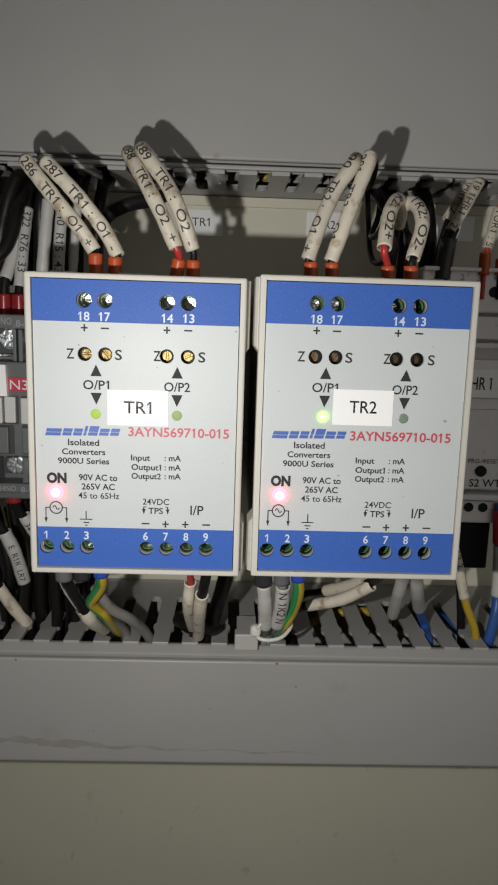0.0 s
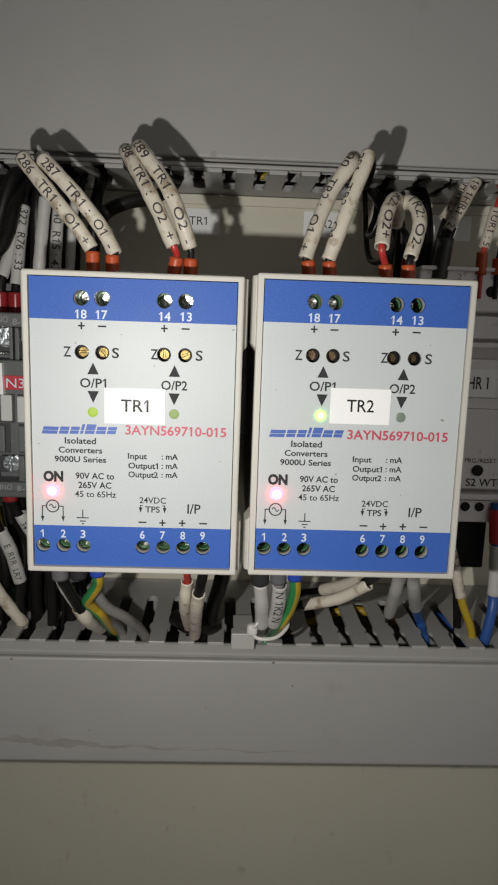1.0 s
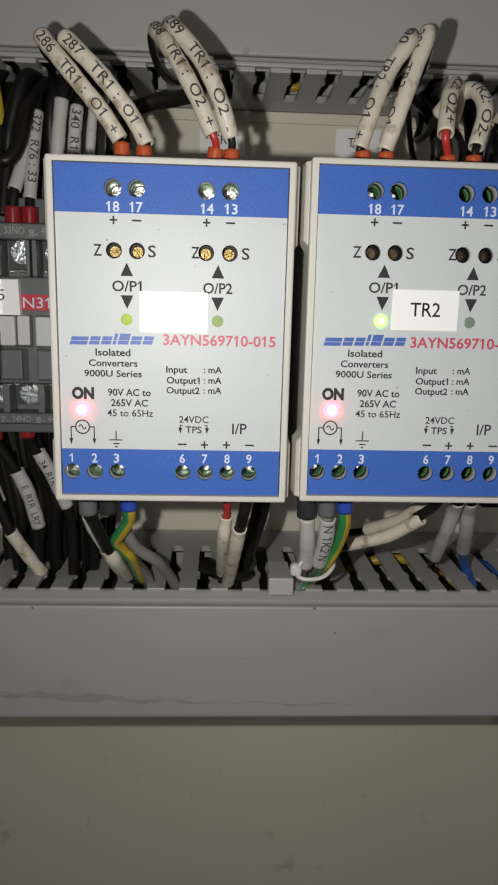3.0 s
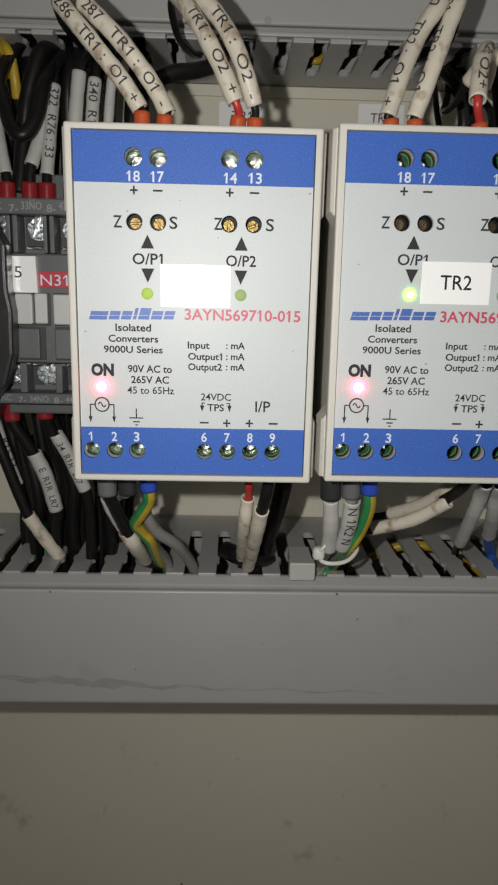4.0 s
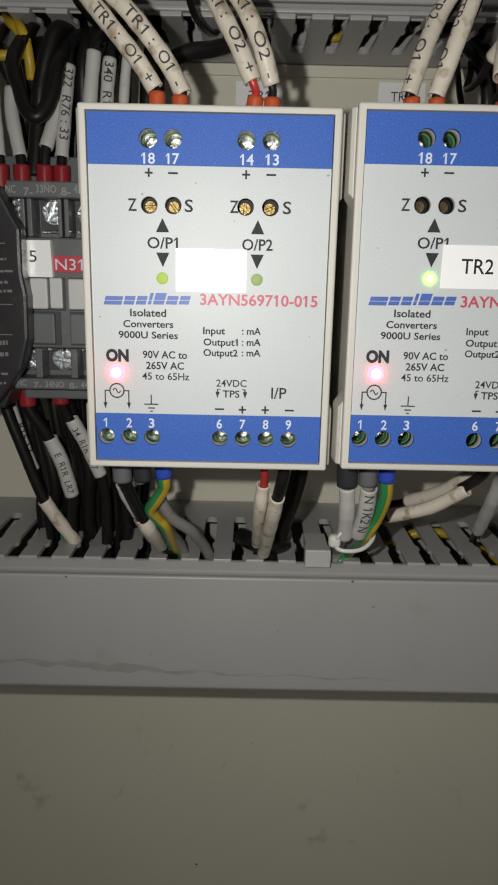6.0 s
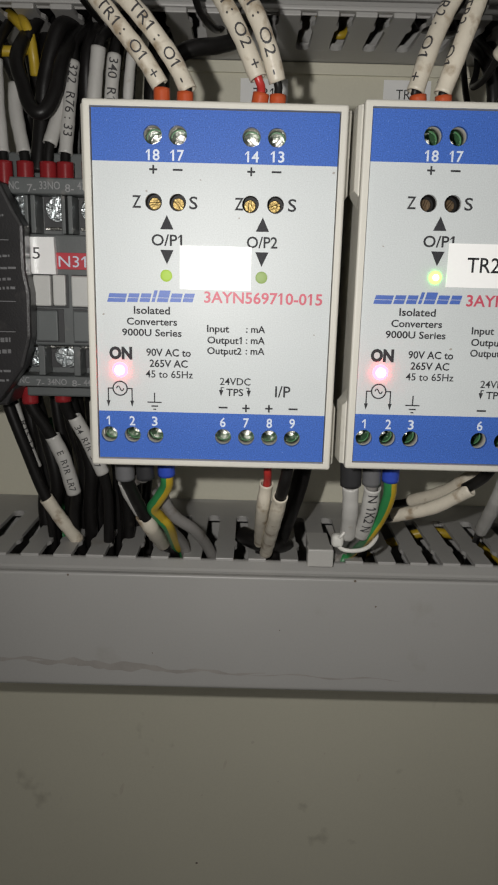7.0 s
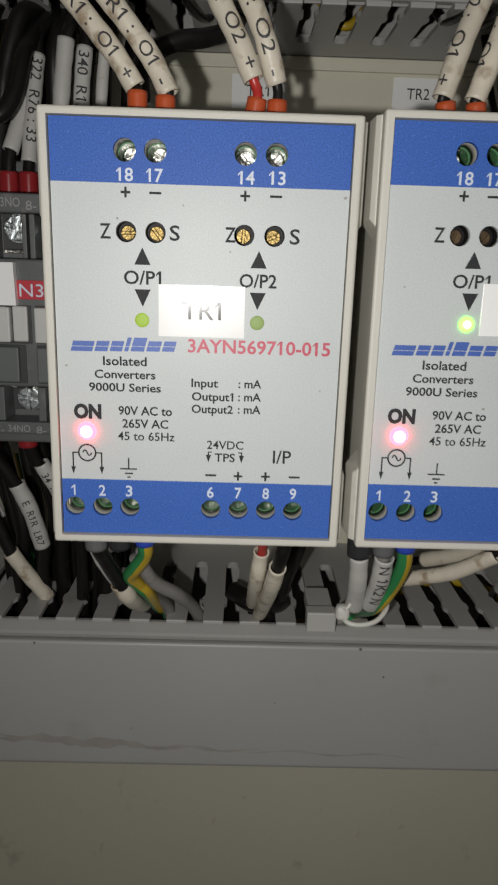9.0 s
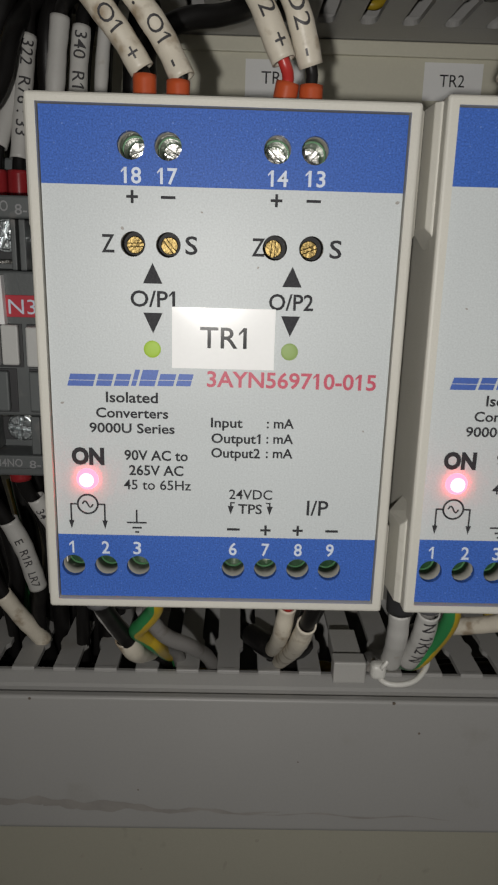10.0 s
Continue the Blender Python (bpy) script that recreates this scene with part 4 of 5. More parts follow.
for pts, r in (([(-55.5, 60, 70), (-54, 62, 86), (-52.6, 62, 96), (-49, 64, 109), (-47, 75, 115), (-46, 92, 126)], 2.3), ([(-43, 70, 70), (-42.5, 69, 90), (-41.5, 68, 104), (-39.5, 74, 113), (-38, 92, 126)], 2.1),
               ([(-24, 72, 75), (-23, 70, 95), (-22, 74, 108), (-21, 82, 115), (-20, 95, 128)], 2.0), ([(-19, 64, 92), (-17, 52, 97), (-10, 50, 101), (-2, 56, 104), (4, 68, 110), (6, 92, 125)], 2.2),
               ([(-62, 70, 95), (-66, 68, 104), (-70, 72, 112), (-70, 92, 126)], 2.3), ([(-58, 72, 70), (-57, 71, 92), (-60, 74, 110), (-60, 92, 126)], 2.3)):
    wire("black insulated wire looping up into the slotted duct", pts, WIRE_BLACK, r)
wire("yellow insulated wire bent into the slotted duct", [(-74, 66, 103), (-66, 65, 103.5), (-60, 66, 104), (-57.6, 66, 107), (-59, 66, 111), (-62, 72, 115), (-63, 90, 124)], WIRE_YELLOW, 1.5)
wire("yellow insulated wire bent into the slotted duct", [(-57.2, 68, 98), (-57.0, 66, 103), (-58.0, 66, 108), (-62, 68, 112.5), (-66, 74, 116)], WIRE_YELLOW, 1.5)

# wires into the meter on the far end
METER_WIRE = "white marking sleeve on a wire down to the pale meter"
wire(METER_WIRE, [(95, 62, 80), (95, 61, 88), (97.3, 60, 97), (101, 60, 106), (105, 62, 114), (107, 80, 120), (107, 95, 128)], WIRE_BLACK, 1.6, [(105.3, 61.5, 114.4), (101, 60, 106.3), (96.6, 60, 98)], 1.95, SLEEVE, "19 1HR1 : 2", 1.0, 2.4, -0.2, ((95, 61, 82), (96.2, 60.5, 95.5), 2.9, BLACK_CAP), 21)
wire(METER_WIRE, [(94, 66, 80), (95, 65, 92), (98, 65, 104), (103, 66, 113), (104, 92, 126)], WIRE_BLACK, 1.6, [(103.4, 66, 113.6), (99.5, 65, 107.3), (96.4, 65, 102)], 1.95, SLEEVE, "HR1 : 2", 1.0, 2.3, -0.2, None, 22)
wire(METER_WIRE, [(109, 60, 76), (109, 60, 88), (109.6, 60, 93), (112, 60, 104), (114, 64, 114), (114, 92, 126)], WIRE_RED, 0.9, [(112.3, 60.5, 105.5), (111, 60, 100), (109.3, 60, 92.7)], 1.8, SLEEVE, "TUR1 : 5", 0.5, 2.3, -0.1, ((109, 60, 84), (109, 60, 91.2), 1.9, ORANGE), 23)
wire(METER_WIRE, [(114.6, 60, 76), (114.6, 60, 88), (115.4, 60, 95), (117, 62, 110), (118, 92, 126)], WIRE_BLACK, 0.9, [(117, 61, 106), (116, 60.5, 100), (115.2, 60, 93.5)], 1.8, SLEEVE, "6", 0.5, 2.3, 0, ((114.6, 60, 84), (114.6, 60, 89.4), 1.9, ORANGE), 24)
for pts, r in (([(92.6, 72, 76), (92, 70, 95), (90.5, 72, 108), (90, 80, 115), (90, 95, 128)], 2.9), ([(86, 82, 76), (85.5, 78, 95), (82, 78, 108), (80, 84, 115), (80, 97, 128)], 2.2), ([(79, 70, 80), (78.5, 66, 95), (76, 70, 106), (74, 85, 116), (74, 97, 128)], 1.9)):
    wire("black insulated wire down beside the pale meter", pts, WIRE_BLACK, r)
wire("dark red ferrule on a wire beside the pale meter", [(80.6, 48, 76), (80.6, 48, 92), (78, 56, 100), (76, 75, 112), (76, 95, 126)], WIRE_BLACK, 1.0, ferrule=((80.6, 48, 78), (80.8, 48, 87.5), 1.9, MAROON))

# wires under the first converter
LOW = "grey-white marking sleeve on a wire under converter"
wire(LOW, [(-23.4, 15, 2), (-23.2, 16, -9), (-22.2, 20, -15), (-20.5, 25.5, -22.5), (-18.2, 30.5, -30), (-16.89, 51.5, -43.58), (-14.92, 51.5, -44.38), (-14, 60, -52)], WIRE_BLACK, 1.75, [(-20.4, 27.0, -24.2), (-18.3, 30.5, -30), (-17.81, 51.5, -42.85)], 2.25, SLEEVE, ferrule=((-23.4, 15, -1), (-23.2, 16, -10.2), 2.5, GREY_CAP), seed=31)
wire(LOW, [(-18.2, 15, 2), (-18.0, 16, -9), (-20.5, 20, -11.5), (-23.6, 23, -15.5), (-21.4, 28, -23), (-18.82, 51.5, -39.3), (-15, 52, -44), (-14, 64, -56)], WIRE_GREY, 1.3, [(-24.4, 22.5, -13.0), (-23.4, 24.5, -17.5), (-21.2, 28, -23.5)], 2.0, SLEEVE_WHITE, ferrule=((-18.2, 15, -1), (-17.9, 16, -9.9), 2.4, BLACK_CAP), seed=32)
wire("green and yellow earth wire with a blue ferrule under the converter", [(-12.8, 15, 2), (-12.4, 16, -8.6), (-12.9, 18.5, -13), (-15.4, 21.5, -17.6), (-17.4, 25, -21.4), (-16.0, 29, -25.5), (-14.0, 33, -30), (-13.41, 51.5, -43.69), (-11.5, 54, -46), (-10.5, 60, -58)], (WIRE_GREEN, WIRE_YELLOW), 1.7, ferrule=((-12.8, 15, -1), (-12.4, 16, -9.0), 2.25, BLUE_CAP))
wire("grey sheathed wire running down into the slotted duct", [(-14, 24, -14), (-14.5, 26, -19), (-11.8, 30, -25.5), (-6.5, 37, -32.5), (-2.601, 51.5, -45.46), (0, 54, -58)], WIRE_GREY, 1.75)
wire("grey sheathed wire running down into the slotted duct", [(-16, 26, -17), (-14.2, 36, -31), (-11.24, 51.5, -43.35), (-9, 57, -58)], WIRE_GREY, 1.7)
wire(LOW + ", red core showing", [(13.6, 14, 2), (13.8, 14.5, -6), (13.9, 18, -11), (12.8, 26, -24), (12.86, 51.5, -42.31), (13, 52, -56)], WIRE_RED, 1.05, [(13.8, 18.5, -11.3), (13.0, 24.5, -22), (13.15, 51.5, -41.9)], 1.85, SLEEVE, seed=33, rest=WIRE_BLACK)
wire(LOW + ", black core showing", [(18.9, 13, 2), (18.8, 13, -6), (17.7, 15.5, -13), (15.9, 28, -28), (15.27, 51.5, -45.51), (15, 54, -58)], WIRE_BLACK, 1.55, [(17.5, 16, -14), (16.5, 24.5, -24), (15.27, 51.5, -44.99)], 2.0, SLEEVE, seed=34)
wire("black sheathed wire end lying in the slotted duct", [(26, 40, -5), (24.5, 42, -18), (21.2, 51.5, -35.31), (19, 56, -46), (18, 60, -60)], WIRE_BLACK, 2.6)
wire("black sheathed wire end lying in the slotted duct", [(8, 60, -42.5), (13, 52, -41.5), (18, 52, -41.8), (22, 60, -46)], WIRE_BLACK, 3.0)

# wires under the second converter
wire(LOW, [(35.2, 15, 2), (35.6, 16, -8), (36.0, 17, -13), (37.2, 24.5, -26), (38.86, 51.5, -43.2), (36.07, 51.5, -46.93), (35, 58, -60)], WIRE_GREY, 1.6, [(35.8, 16.5, -10.8), (36.6, 20, -19), (37.3, 26, -28.5)], 2.15, SLEEVE_WHITE, ferrule=((35.2, 15, -1), (35.7, 16, -10.4), 2.75, BLACK_CAP), seed=41)
wire(LOW, [(40.7, 15, 2), (41.0, 16, -8), (41.4, 17.5, -13), (41.2, 24.5, -26), (41.7, 51.5, -43.2), (38.01, 51.5, -47.95), (37, 58, -60)], WIRE_GREY, 1.6, [(41.6, 16.5, -11.0), (41.7, 20, -19), (41.0, 26, -28)], 2.25, SLEEVE_WHITE, "N 1K2 N", 1.2, 2.6, 0.0, ((40.7, 15, -1), (41.1, 16, -10.0), 2.45, GREY_CAP), 42)
wire("green and yellow earth wire with a blue ferrule under the converter", [(45.7, 15, 2), (46.0, 16, -8), (46.4, 18, -14), (45.4, 23, -22), (42.9, 28, -29.7), (42.81, 51.5, -44.02), (40.06, 51.5, -47.95), (39, 58, -60)], (WIRE_GREEN, WIRE_YELLOW), 1.75, ferrule=((45.7, 15, -1), (46.0, 16, -9.0), 2.25, BLUE_CAP))
tie = thing("cable_tie", P(36, 26, -29), "white nylon cable tie round three wires", "cable tie")
part("strap", tube([(34.0, 28.5, -29.5), (35.0, 23, -31.0), (38.5, 22.0, -31.4), (42.6, 23.2, -30.8), (45.6, 26.5, -28.8), (45.2, 30, -27.6)], 0.6), TIE, tie, smooth=True)
part("head", box((32.5, 22.3, -31.0), (35.9, 25.6, -27.2), 1.25, segments=4), TIE, tie)
part("tail", tube([(34.5, 22.5, -28), (36, 23, -26), (36.5, 26, -24)], 0.45), TIE, tie, smooth=True)
wire(LOW, [(72.5, 14, 0), (71.8, 18, -7), (69.2, 25.5, -13.3), (60, 32, -21), (51, 37, -26.5), (47.36, 51.5, -36.86), (44, 54, -54)], WIRE_BLACK, 1.5, [(70.2, 24.5, -13.4), (62.0, 30.5, -21.0), (51.6, 38, -26.8)], 1.95, SLEEVE, seed=43)
wire(LOW, [(73, 15, 0), (72.8, 22, -6.5), (70.5, 27, -10.5), (66, 35, -17.4), (58, 44.5, -24.2), (50, 50, -30), (47, 60, -54)], WIRE_RED, 1.2, [(72.6, 23.5, -7.4), (66.5, 34, -17.0), (58.8, 44, -23.8)], 2.0, SLEEVE, seed=44, rest=WIRE_BLACK)
wire(LOW, [(77.6, 14, 2), (78.4, 18, -4), (80.4, 27, -11), (81.7, 36, -20.6), (85.4, 56, -37.4), (88, 66, -44), (90, 80, -62)], WIRE_BLACK, 1.2, [(78.9, 21, -7), (80.6, 28, -11.9), (81.8, 36, -20.6), (85.2, 55, -37.0)], 2.05, SLEEVE_WHITE, seed=45)
wire("white sleeve on a blue wire down into the slotted duct", [(81.8, 15, 2), (83, 22, -5), (85.6, 31, -13), (88.6, 38, -21.3), (95, 56, -34.8), (100, 66, -44), (100.8, 64, -47.4), (100, 57, -49.4), (100, 58, -62)], WIRE_BLUE, 1.75, [(83.4, 23, -7.6), (85.5, 30, -12.6), (88.6, 38, -21.3), (94.8, 55.5, -34.4)], 2.15, SLEEVE_WHITE, seed=46)
wire("white sleeve on a yellow wire down into the slotted duct", [(104, 62, 0), (105.5, 58, -10), (107.8, 55, -18), (111.6, 55, -32), (116.5, 56, -44), (119, 60, -60)], WIRE_YELLOW, 1.6, [(104.4, 60, -5), (107.4, 55.5, -17), (111.0, 55, -30)], 1.9, SLEEVE, "3 12 2", 6.0, 2.4, 0.2, None, 47)
wire("white sleeve and red ferrule on a blue wire", [(122.6, 60, 4), (122.8, 60, -6), (123.8, 59, -14), (124.0, 57.5, -30), (123.2, 56, -36), (121.4, 55.5, -47), (120, 58, -60)], WIRE_BLUE, 2.0, [(123.7, 59.2, -11.5), (124.0, 58.4, -20), (124.0, 57.5, -30)], 2.35, SLEEVE_WHITE, ferrule=((122.6, 60, 2), (123.5, 59.4, -10.6), 2.4, RED_TAG), seed=48)
wire("black insulated wire behind the pale meter's plug", [(102, 66, 0), (107, 64, -14), (111, 62, -26), (116, 66, -60)], WIRE_BLACK, 1.5)

# wires under the contactor
CW = "white marking sleeve on a black wire below the contactor"
wire(CW, [(-66, 52, 9), (-65.5, 52, 2), (-61.4, 53, -12), (-56.2, 55.5, -29.5), (-50.5, 58, -40), (-47.5, 61, -47), (-46, 66, -60)], WIRE_BLACK, 1.9, [(-56.2, 55.5, -29.6), (-52.2, 57.5, -37.5), (-47.7, 60.5, -46.0)], 2.2, SLEEVE, ferrule=((-66, 52, 8), (-65.8, 52, 3.2), 2.4, MAROON), seed=51)
wire(CW, [(-66.4, 58, 9), (-66.2, 58, 3), (-62.4, 58, -12), (-59.4, 59, -22), (-57, 62, -40), (-57, 66, -60)], WIRE_BLACK, 1.6, [(-66.0, 58, 0.8), (-62.4, 58, -12), (-60.0, 59, -20.3)], 1.8, SLEEVE_WHITE, "R15 13", 6.0, 2.4, 0.9, ((-66.4, 58, 8), (-66.2, 58, 3.4), 2.4, MAROON), 52)
wire(CW, [(-58.0, 50, 9), (-57.8, 50, 2), (-54.2, 52, -5.5), (-50.2, 55, -16), (-47.2, 57, -28.4), (-48.5, 59.5, -36), (-50, 64, -60)], WIRE_BLACK, 2.1, [(-52.6, 53, -8.2), (-49.6, 54.5, -16.5), (-47.4, 56.8, -28.0)], 2.35, SLEEVE_WHITE, "E  R1R  LR7", 5.0, 2.0, 0.25, ((-58.0, 50, 8), (-57.9, 50, 2.6), 2.5, MAROON), 53)
wire(CW, [(-48.0, 50, 9), (-47.8, 50, 4), (-46.2, 52, -2), (-40, 54.5, -13), (-37.6, 56, -21), (-36.6, 58, -33), (-38, 62, -60)], WIRE_BLACK, 1.9, [(-45.2, 51.5, -1.6), (-41.4, 54, -10.5), (-37.7, 56, -20.8)], 2.2, SLEEVE_WHITE, "34  R1R  207", 2.5, 2.0, 0.0, ((-48.0, 50, 8), (-47.9, 50, 3.4), 2.5, MAROON), 54)
for pts, r in (([(-50, 60, 8), (-47, 62, -6), (-43, 62, -20), (-44, 64, -34), (-45, 70, -60)], 2.2), ([(-41, 62, 8), (-39, 62, -6), (-34, 62, -20), (-32, 64, -34), (-33, 70, -60)], 2.1), ([(-33, 56, 8), (-33, 57, -8), (-31, 59, -25), (-31, 63, -40), (-32, 68, -60)], 2.0),
               ([(-62, 64, 8), (-58, 64, -10), (-55, 64, -26), (-57, 66, -40), (-58, 70, -60)], 2.2)):
    wire("black insulated wire running down into the slotted duct", pts, WIRE_BLACK, r)
rng = random.Random(8)
for k in range(9):
    x, y, sway = -68 + 4.6 * k, rng.uniform(70, 82), rng.uniform(1, 7)
    wire("black insulated wire running down into the slotted duct", [(x, y, 8), (x + 0.4 * sway, y, -8), (x + sway, y + 1, -24), (x + sway + rng.uniform(-2, 2), y + 2, -40), (x + sway, y + 3, -60)], WIRE_BLACK, rng.uniform(1.8, 2.5))
wire("yellow-green earth wire behind black wires at the duct", [(-66, 96, -12), (-62.5, 92, -24), (-60.0, 84, -34), (-58.0, 78, -42), (-56, 74, -60)], (WIRE_YELLOW, WIRE_GREEN), 1.5)
for pts in ([(48, 90, -64), (64, 90, -56), (74, 89, -51.5), (83, 86.5, -50.2), (92, 88, -53), (108, 92, -64)], [(-10, 80, -68), (10, 76, -66), (28, 72, -60), (34, 76, -64)]):
    wire("yellow insulated wire lying inside the slotted duct", pts, WIRE_YELLOW, 1.8)
wire("blue insulated wire lying inside the slotted duct", [(104, 92, -62), (110, 88, -53), (113.6, 82, -50.4), (116.4, 72, -51), (119, 62, -56)], WIRE_BLUE, 1.8)
for k in range(7):
    y, z = 62 + 5 * (k % 4), -62 - 5 * (k // 2)
    wire("black insulated wire lying inside the slotted duct", [(-160, y, z), (-80, y + 4, z + 3), (0, y - 3, z - 2), (80, y + 5, z + 2), (160, y, z)], WIRE_BLACK, 2.4)
    wire("black insulated wire lying inside the upper slotted duct", [(-160, y + 8, 132 - k), (-80, y + 6, 129 + k), (0, y + 9, 131), (80, y + 7, 128 + k), (160, y + 8, 133)], WIRE_BLACK, 2.4)
wire("yellow insulated wire lying inside the upper slotted duct", [(24, 100, 133), (31, 98.5, 123), (35.6, 97, 119.6), (40, 98.5, 123), (47, 100, 133)], WIRE_YELLOW, 1.3)


# ---- contactor ----
def cross_screw(x, z, r, y, parent, a):
    """A flat round head with a sunk cross: four quarters round a lower disc."""
    bm = disc(x, z, r, y + 1.0, y + 1.6, 22, 0.1)
    for q in range(4):
        c, s = math.cos(a + q * math.pi / 2), math.sin(a + q * math.pi / 2)
        g = 0.42
        t0 = math.asin(g / r)
        pts = [(g, g)] + [(r * math.cos(t0 + (math.pi / 2 - 2 * t0) * i / 6), r * math.sin(t0 + (math.pi / 2 - 2 * t0) * i / 6)) for i in range(7)]
        prism([(x + px * c - pz * s, z + px * s + pz * c) for px, pz in pts], y, y + 1.05, 0.25, P, bm)
    head = part("screw", bm, STEEL_DULL, parent, "bright cross-head terminal screw")
    part("washer", disc(x, z, r + 0.45, y + 1.65, y + 2.1, 22, 0.1), STEEL_DULL, head)


con = thing("contactor", P(-42, 100, 5), "dark grey contactor with white carriers and red tag", "contactor")
part("body", box((-57.5, 46, 5.5), (-28.6, 100, 66), 0.6), CONTACTOR, con)
part("body_front", box((-57.5, 38.6, 21.5), (-28.6, 45.9, 51.6), 0.5), CONTACTOR, con)
part("hood", box((-66, 61, 66.1), (-28.6, 99.5, 75.6), 0.5), CONTACTOR, con)
part("top_strip", prism([(-57.5, 61.7), (-28.6, 61.7), (-28.6, 66.0), (-56.5, 66.0)], 37.6, 45.9, 0.4), CONTACTOR, con)
part("bottom_strip", box((-57.5, 37.6, 9.8), (-28.6, 45.9, 12.9), 0.4), CONTACTOR, con)
for k, x in enumerate((-55.6, -45.7, -35.9)):
    for z, zl in ((58.5, 53.3), (17.9, 20.6)):
        cross_screw(x + (1.0 if z < 30 else 0), z, 2.9, 42.2, con, 0.3 + 0.5 * k + z)
        part("clamp_plate", box((x - 3.4, 43.2, zl - 0.5), (x + 3.4, 45.8, zl + 0.4), 0.15), STEEL, con)
        # dark slab behind the screw paints the shade of the terminal recess
        part("recess", box((x - 4.1, 45.2, min(z - 3.5, zl)), (x + 4.1, 45.95, z + 3.5), 0.1), CONTACTOR_SHADE, con)
for x in (-51.0, -41.0, -31.2):
    part("divider", box((x - 0.5, 38.2, 51.7), (x + 0.8, 45.9, 61.6), 0.25), CONTACTOR, con)
    part("divider", box((x - 0.3, 38.2, 13.0), (x + 1.6, 45.9, 21.4), 0.25), CONTACTOR, con)
    part("rib", box((x - 2.4, 38.8, 51.7), (x - 1.3, 45.9, 61.6), 0.25), CONTACTOR, con)
    # thin dark slab painted in for the shaded gap beside the divider
    part("slot", box((x - 1.25, 44.2, 51.7), (x - 0.55, 45.1, 61.3), 0.05), CONTACTOR_SHADE, con)
for x in (-51.0, -40.6, -30.4):
    # dark backing slabs paint the shade round the carriers
    part("carrier_slot", box((x - 0.4, 38.2, 32.0), (x + 9.0, 38.58, 41.0), 0.1), CONTACTOR_SHADE, con)
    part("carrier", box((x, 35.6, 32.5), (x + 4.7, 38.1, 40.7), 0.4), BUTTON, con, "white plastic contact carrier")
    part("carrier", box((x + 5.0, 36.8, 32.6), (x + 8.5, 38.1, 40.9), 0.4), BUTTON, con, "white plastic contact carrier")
    part("carrier_base", box((x - 0.4, 38.2, 22.4), (x + 7.4, 38.58, 31.7), 0.1), CONTACTOR_SHADE, con)
    part("lower_carrier", box((x - 0.2, 36.8, 22.8), (x + 6.0, 38.15, 31.3), 0.4), SLATE, con, "slate grey plastic carrier")
rt = part("red_tag", box((-45.6, 38.2, 42.4), (-29.0, 38.58, 46.8), 0.08), RED_TAG, con, "red plastic tag with white letters")
part("tag_text", writing("N31E", -44.4, -33.6, 44.5, 2.9, y=38.1, at=P), WHITE_INK, rt)
for word, x0, x1, z in (("NC", -56.7, -54.0, 63.8), ("7-", -51.9, -49.5, 63.2), ("33NO", -48.6, -43.1, 64.0), ("8-", -41.8, -39.4, 63.4), ("43NO", -38.5, -33.0, 64.1)):
    part("terminal_text", writing(word, x0, x1, z, 1.95, y=37.54, at=P, bold=0.008), GREY_PRINT, con)
for word, x0, x1, z in (("NC", -56.6, -53.9, 11.6), ("7-", -51.9, -49.7, 11.0), ("34NO", -48.7, -43.3, 11.3), ("8-", -41.8, -39.4, 11.0), ("44NO", -38.5, -33.2, 11.3)):
    part("terminal_text", writing(word, x0, x1, z, 1.7, y=37.54, at=P, bold=0.008), GREY_PRINT, con)
part("rating_tag", prism([(-51.6, 41.0), (-44.8, 41.0), (-45.1, 50.8), (-51.6, 50.7)], 36.4, 38.5, 0.1), TAPE, con, "white tape tag")
part("tag_text", writing("5", -50.9, -48.9, 46.5, 3.0, y=36.3, at=P), BLACK_INK, con)

aux = thing("auxiliary_block", P(-64, 100, 5), "black auxiliary contact block with grey printed lines", "contact block")
part("body", prism([(-76, 3), (-60, 4.5), (-57.8, 9), (-57.8, 62), (-60, 65), (-76, 66)], 35.5, 98, 0.8), AUX, aux)
part("front_cover", prism([(-76, 5), (-60.4, 6.4), (-56.6, 11.2), (-52.9, 16.2), (-50.5, 24.5), (-50.2, 36), (-51.2, 42), (-51.1, 53.2), (-53.2, 56.9), (-56.4, 63.6), (-76, 65)], 30, 35.3, 0.9), AUX, aux)
lines = [(58.5, 60.5, -66, -61, 0.9), (54.4, 55.2, -70, -56, 0.25), (50.5, 52.8, -66.5, -61, 0.9), (49.2, 49.8, -66, -55, 0.3), (44.5, 45.3, -66, -55, 0.3), (41.5, 42.3, -65, -53.5, 0.3), (38.6, 39.6, -64, -55, 0.6), (36.3, 37.3, -64, -54, 0.6),
         (33.5, 34.1, -64, -54, 0.25), (25.5, 26.1, -63, -54.5, 0.25), (22.5, 24.2, -62, -56, 0.8), (19.5, 21.0, -62, -56, 0.7), (14.5, 15.4, -62, -56, 0.4), (12.0, 12.8, -62, -56.5, 0.4)]
rng = random.Random(5)
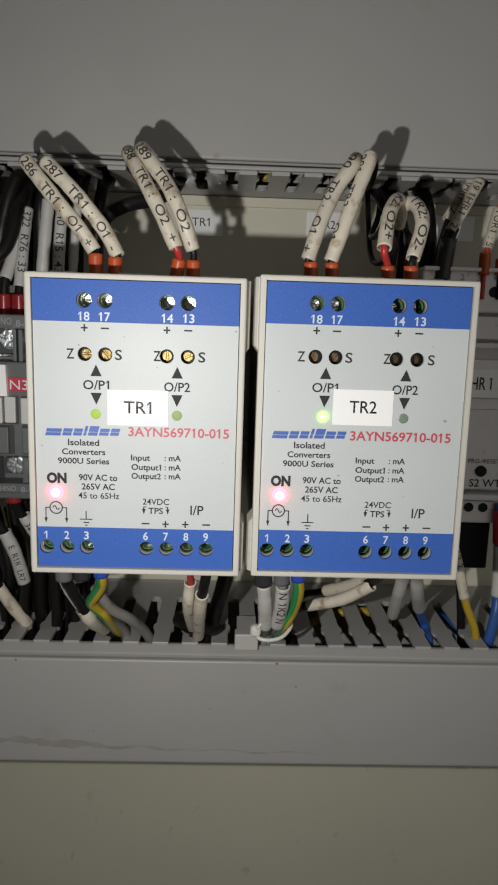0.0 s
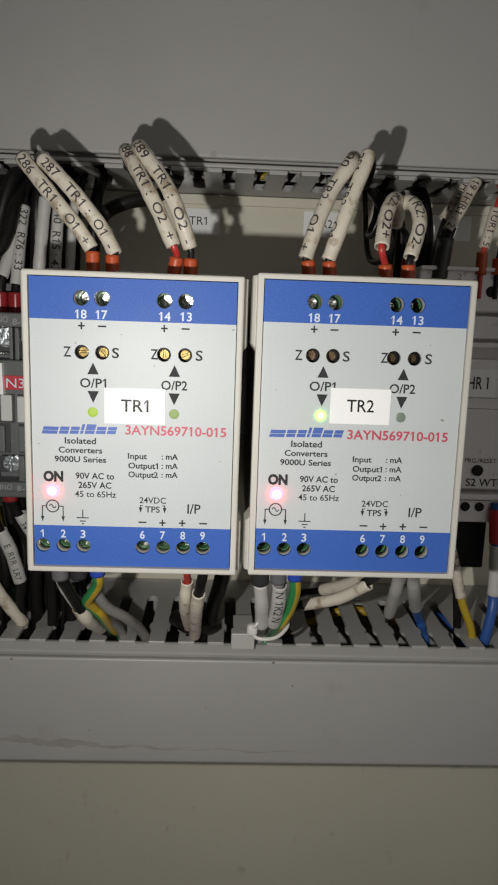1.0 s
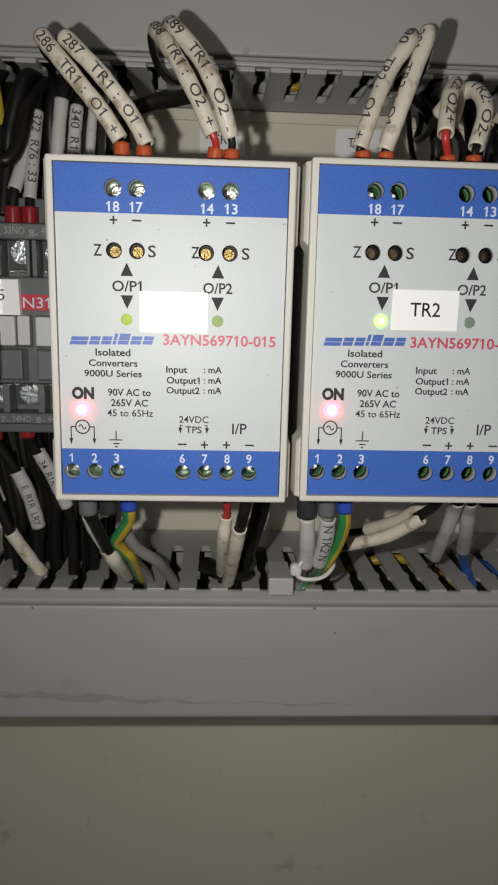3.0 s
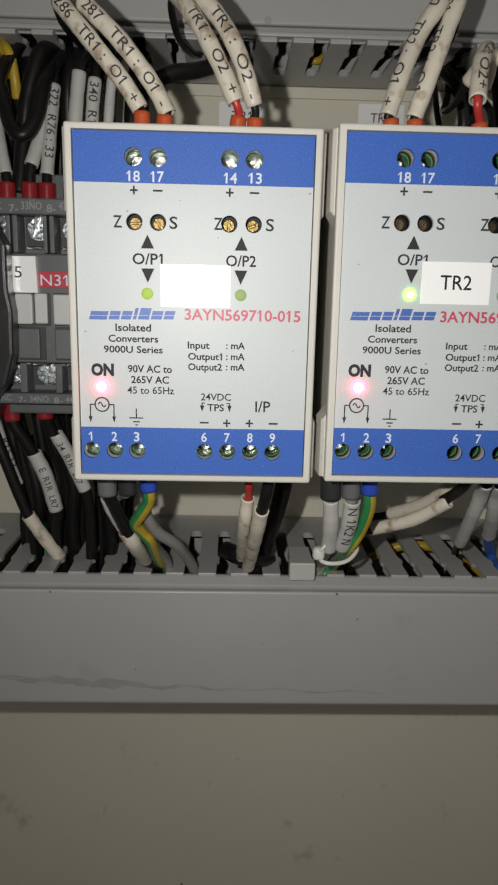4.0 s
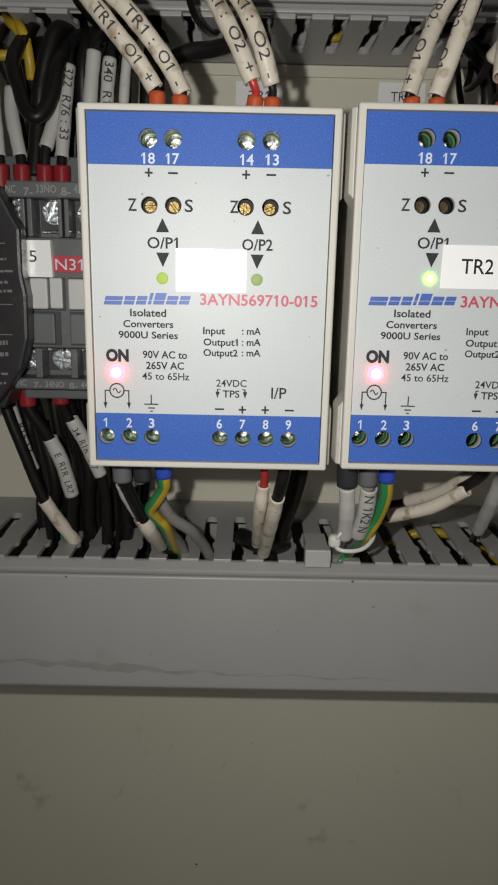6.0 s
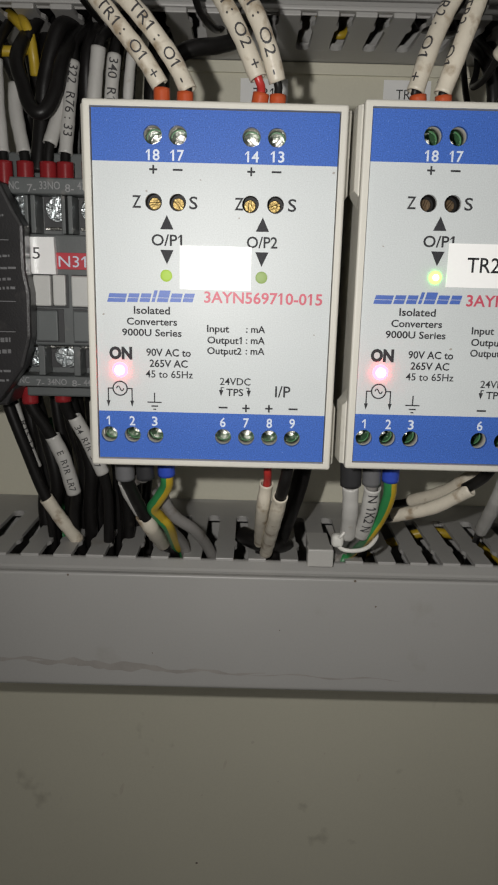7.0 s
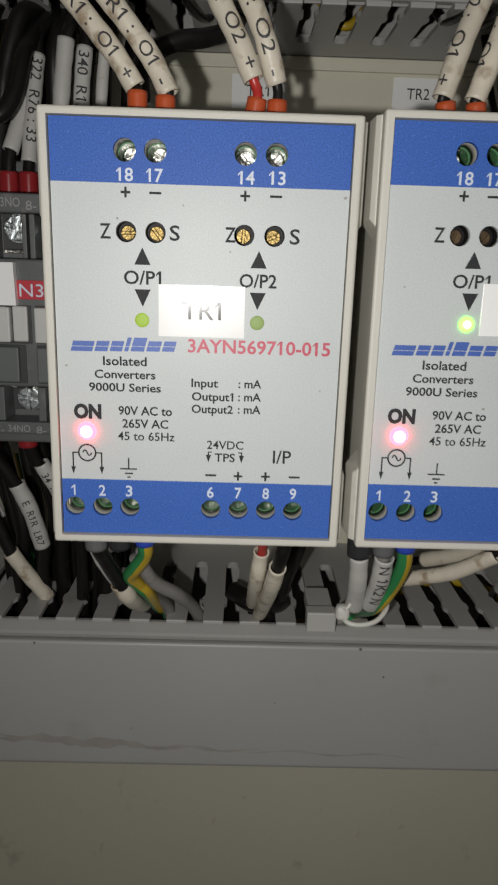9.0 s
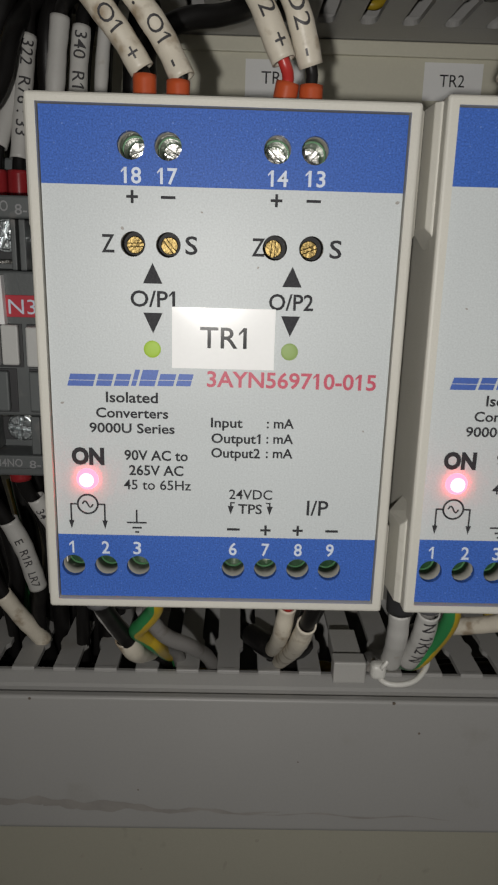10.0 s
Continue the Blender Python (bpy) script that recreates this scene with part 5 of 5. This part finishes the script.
for z0, z1, x0, x1, _ in lines:
    bm = bmesh.new()
    if z1 - z0 < 0.65:
        bar(x0, x1, (z0 + z1) / 2, 0.22, bm, y=29.93, at=P)
    else:
        x = x0
        while x < x1 - 0.4:
            w = min(rng.uniform(0.5, 2.2), x1 - x)
            bar(x, x + w, (z0 + z1) / 2 + 0.06 * (x - x0), (z1 - z0) * 0.7, bm, y=29.93, at=P)
            x += w + rng.uniform(0.25, 0.5)
    part("printed_line", bm, AUX_PRINT, aux)
for cx in (-63.0, -59.6):
    part("printed_mark", arc_line([(cx + 1.9 * math.cos(a / 10 * math.pi + math.pi / 2), 29.8 + 2.6 * math.sin(a / 10 * math.pi + math.pi / 2)) for a in range(11)], 0.4, y=29.9, at=P), AUX_PRINT, aux)

# ---- pale meter on the far end ----
met = thing("panel_meter", P(112, 100, 0), "pale grey rail-mounted meter with stepped terminal covers", "meter")
part("body", box((88.2, 66, 3), (150, 100, 86.2), 0.8), PALE, met)
part("terminal_cover", box((88.2, 60.0, 71.4), (150, 65.9, 86.2), 0.7), PALE, met)
part("lip", box((88.2, 58.6, 84.9), (150, 59.9, 86.3), 0.4), PALE, met)
for k in range(7):
    x = 90.6 + k * 5.65
    # flat black disc on the cover paints the dark inside of the hole
    part("terminal_hole", disc(x, 78.4, 1.85, 59.9, 60.4, 20), BLACK, met)
    if k > 1:
        part("number", writing(str(k), x - 0.75, x + 0.75, 83.0, 1.9, y=59.9, at=P), GREY_PRINT, met)
part("cover", box((88.2, 61.4, 62.4), (150, 65.9, 70.2), 0.5), PALE, met)
part("ledge", box((88.2, 59.4, 59.4), (150, 65.9, 61.2), 0.4), PALE, met)
part("front_panel", box((88.2, 60.2, 42.0), (150, 65.9, 55.4), 0.4), PALE, met)
part("front_panel", box((88.2, 60.2, 9.2), (150, 65.9, 38.0), 0.4), PALE, met)
# strip between the two front panels, set back 0.8 mm
part("window_strip", box((88.2, 61.0, 38.1), (150, 65.9, 41.9), 0.2), PALE, met)
name_tag = part("name_tag", box((101.0, 59.9, 42.3), (118.2, 60.15, 52.0), 0.06), TAPE, met, "white tape tag with black letters")
part("tag_text", writing("HR", 108.0, 113.2, 47.2, 4.2, y=59.8, at=P, bold=0.01), BLACK_INK, name_tag)
bm = one(114.8, 47.2, 4.2, 0.5)
bmesh.ops.translate(bm, verts=bm.verts, vec=P(0, 59.86, 0))
part("tag_text", bm, BLACK_INK, name_tag)
part("reset_button", disc(114.4, 16.0, 2.0, 59.3, 60.4, 20, 0.3), BLACK, met)
part("lettering", writing("PRG./RESET", 109.6, 121.0, 19.6, 1.5, y=60.1, at=P), BLACK_INK, met)
part("lettering", writing("S2 WT", 110.6, 122.0, 11.6, 2.7, y=60.1, at=P, bold=0.01), BLACK_INK, met)
part("ledge", box((88.2, 59.2, 5.3), (150, 65.9, 7.4), 0.4), PALE, met)
part("lower_cover", box((88.2, 61.2, -3.6), (121.4, 65.9, 4.6), 0.5), PALE, met)
part("lower_cover", box((128.0, 61.2, -3.6), (150, 65.9, 4.6), 0.5), PALE, met)
for x in (106.3, 111.6, 116.8):
    # again black discs, the holes' inner shade given as colour
    part("terminal_hole", disc(x, 2.3, 1.7, 60.9, 61.4, 18), BLACK, met)
plug = thing("connector_plug", P(114, 70, -22), "black plastic plug below the pale meter", "plug")
part("body", box((104, 66, -22.8), (122.2, 95, -3.9), 0.7), BLACK, plug)
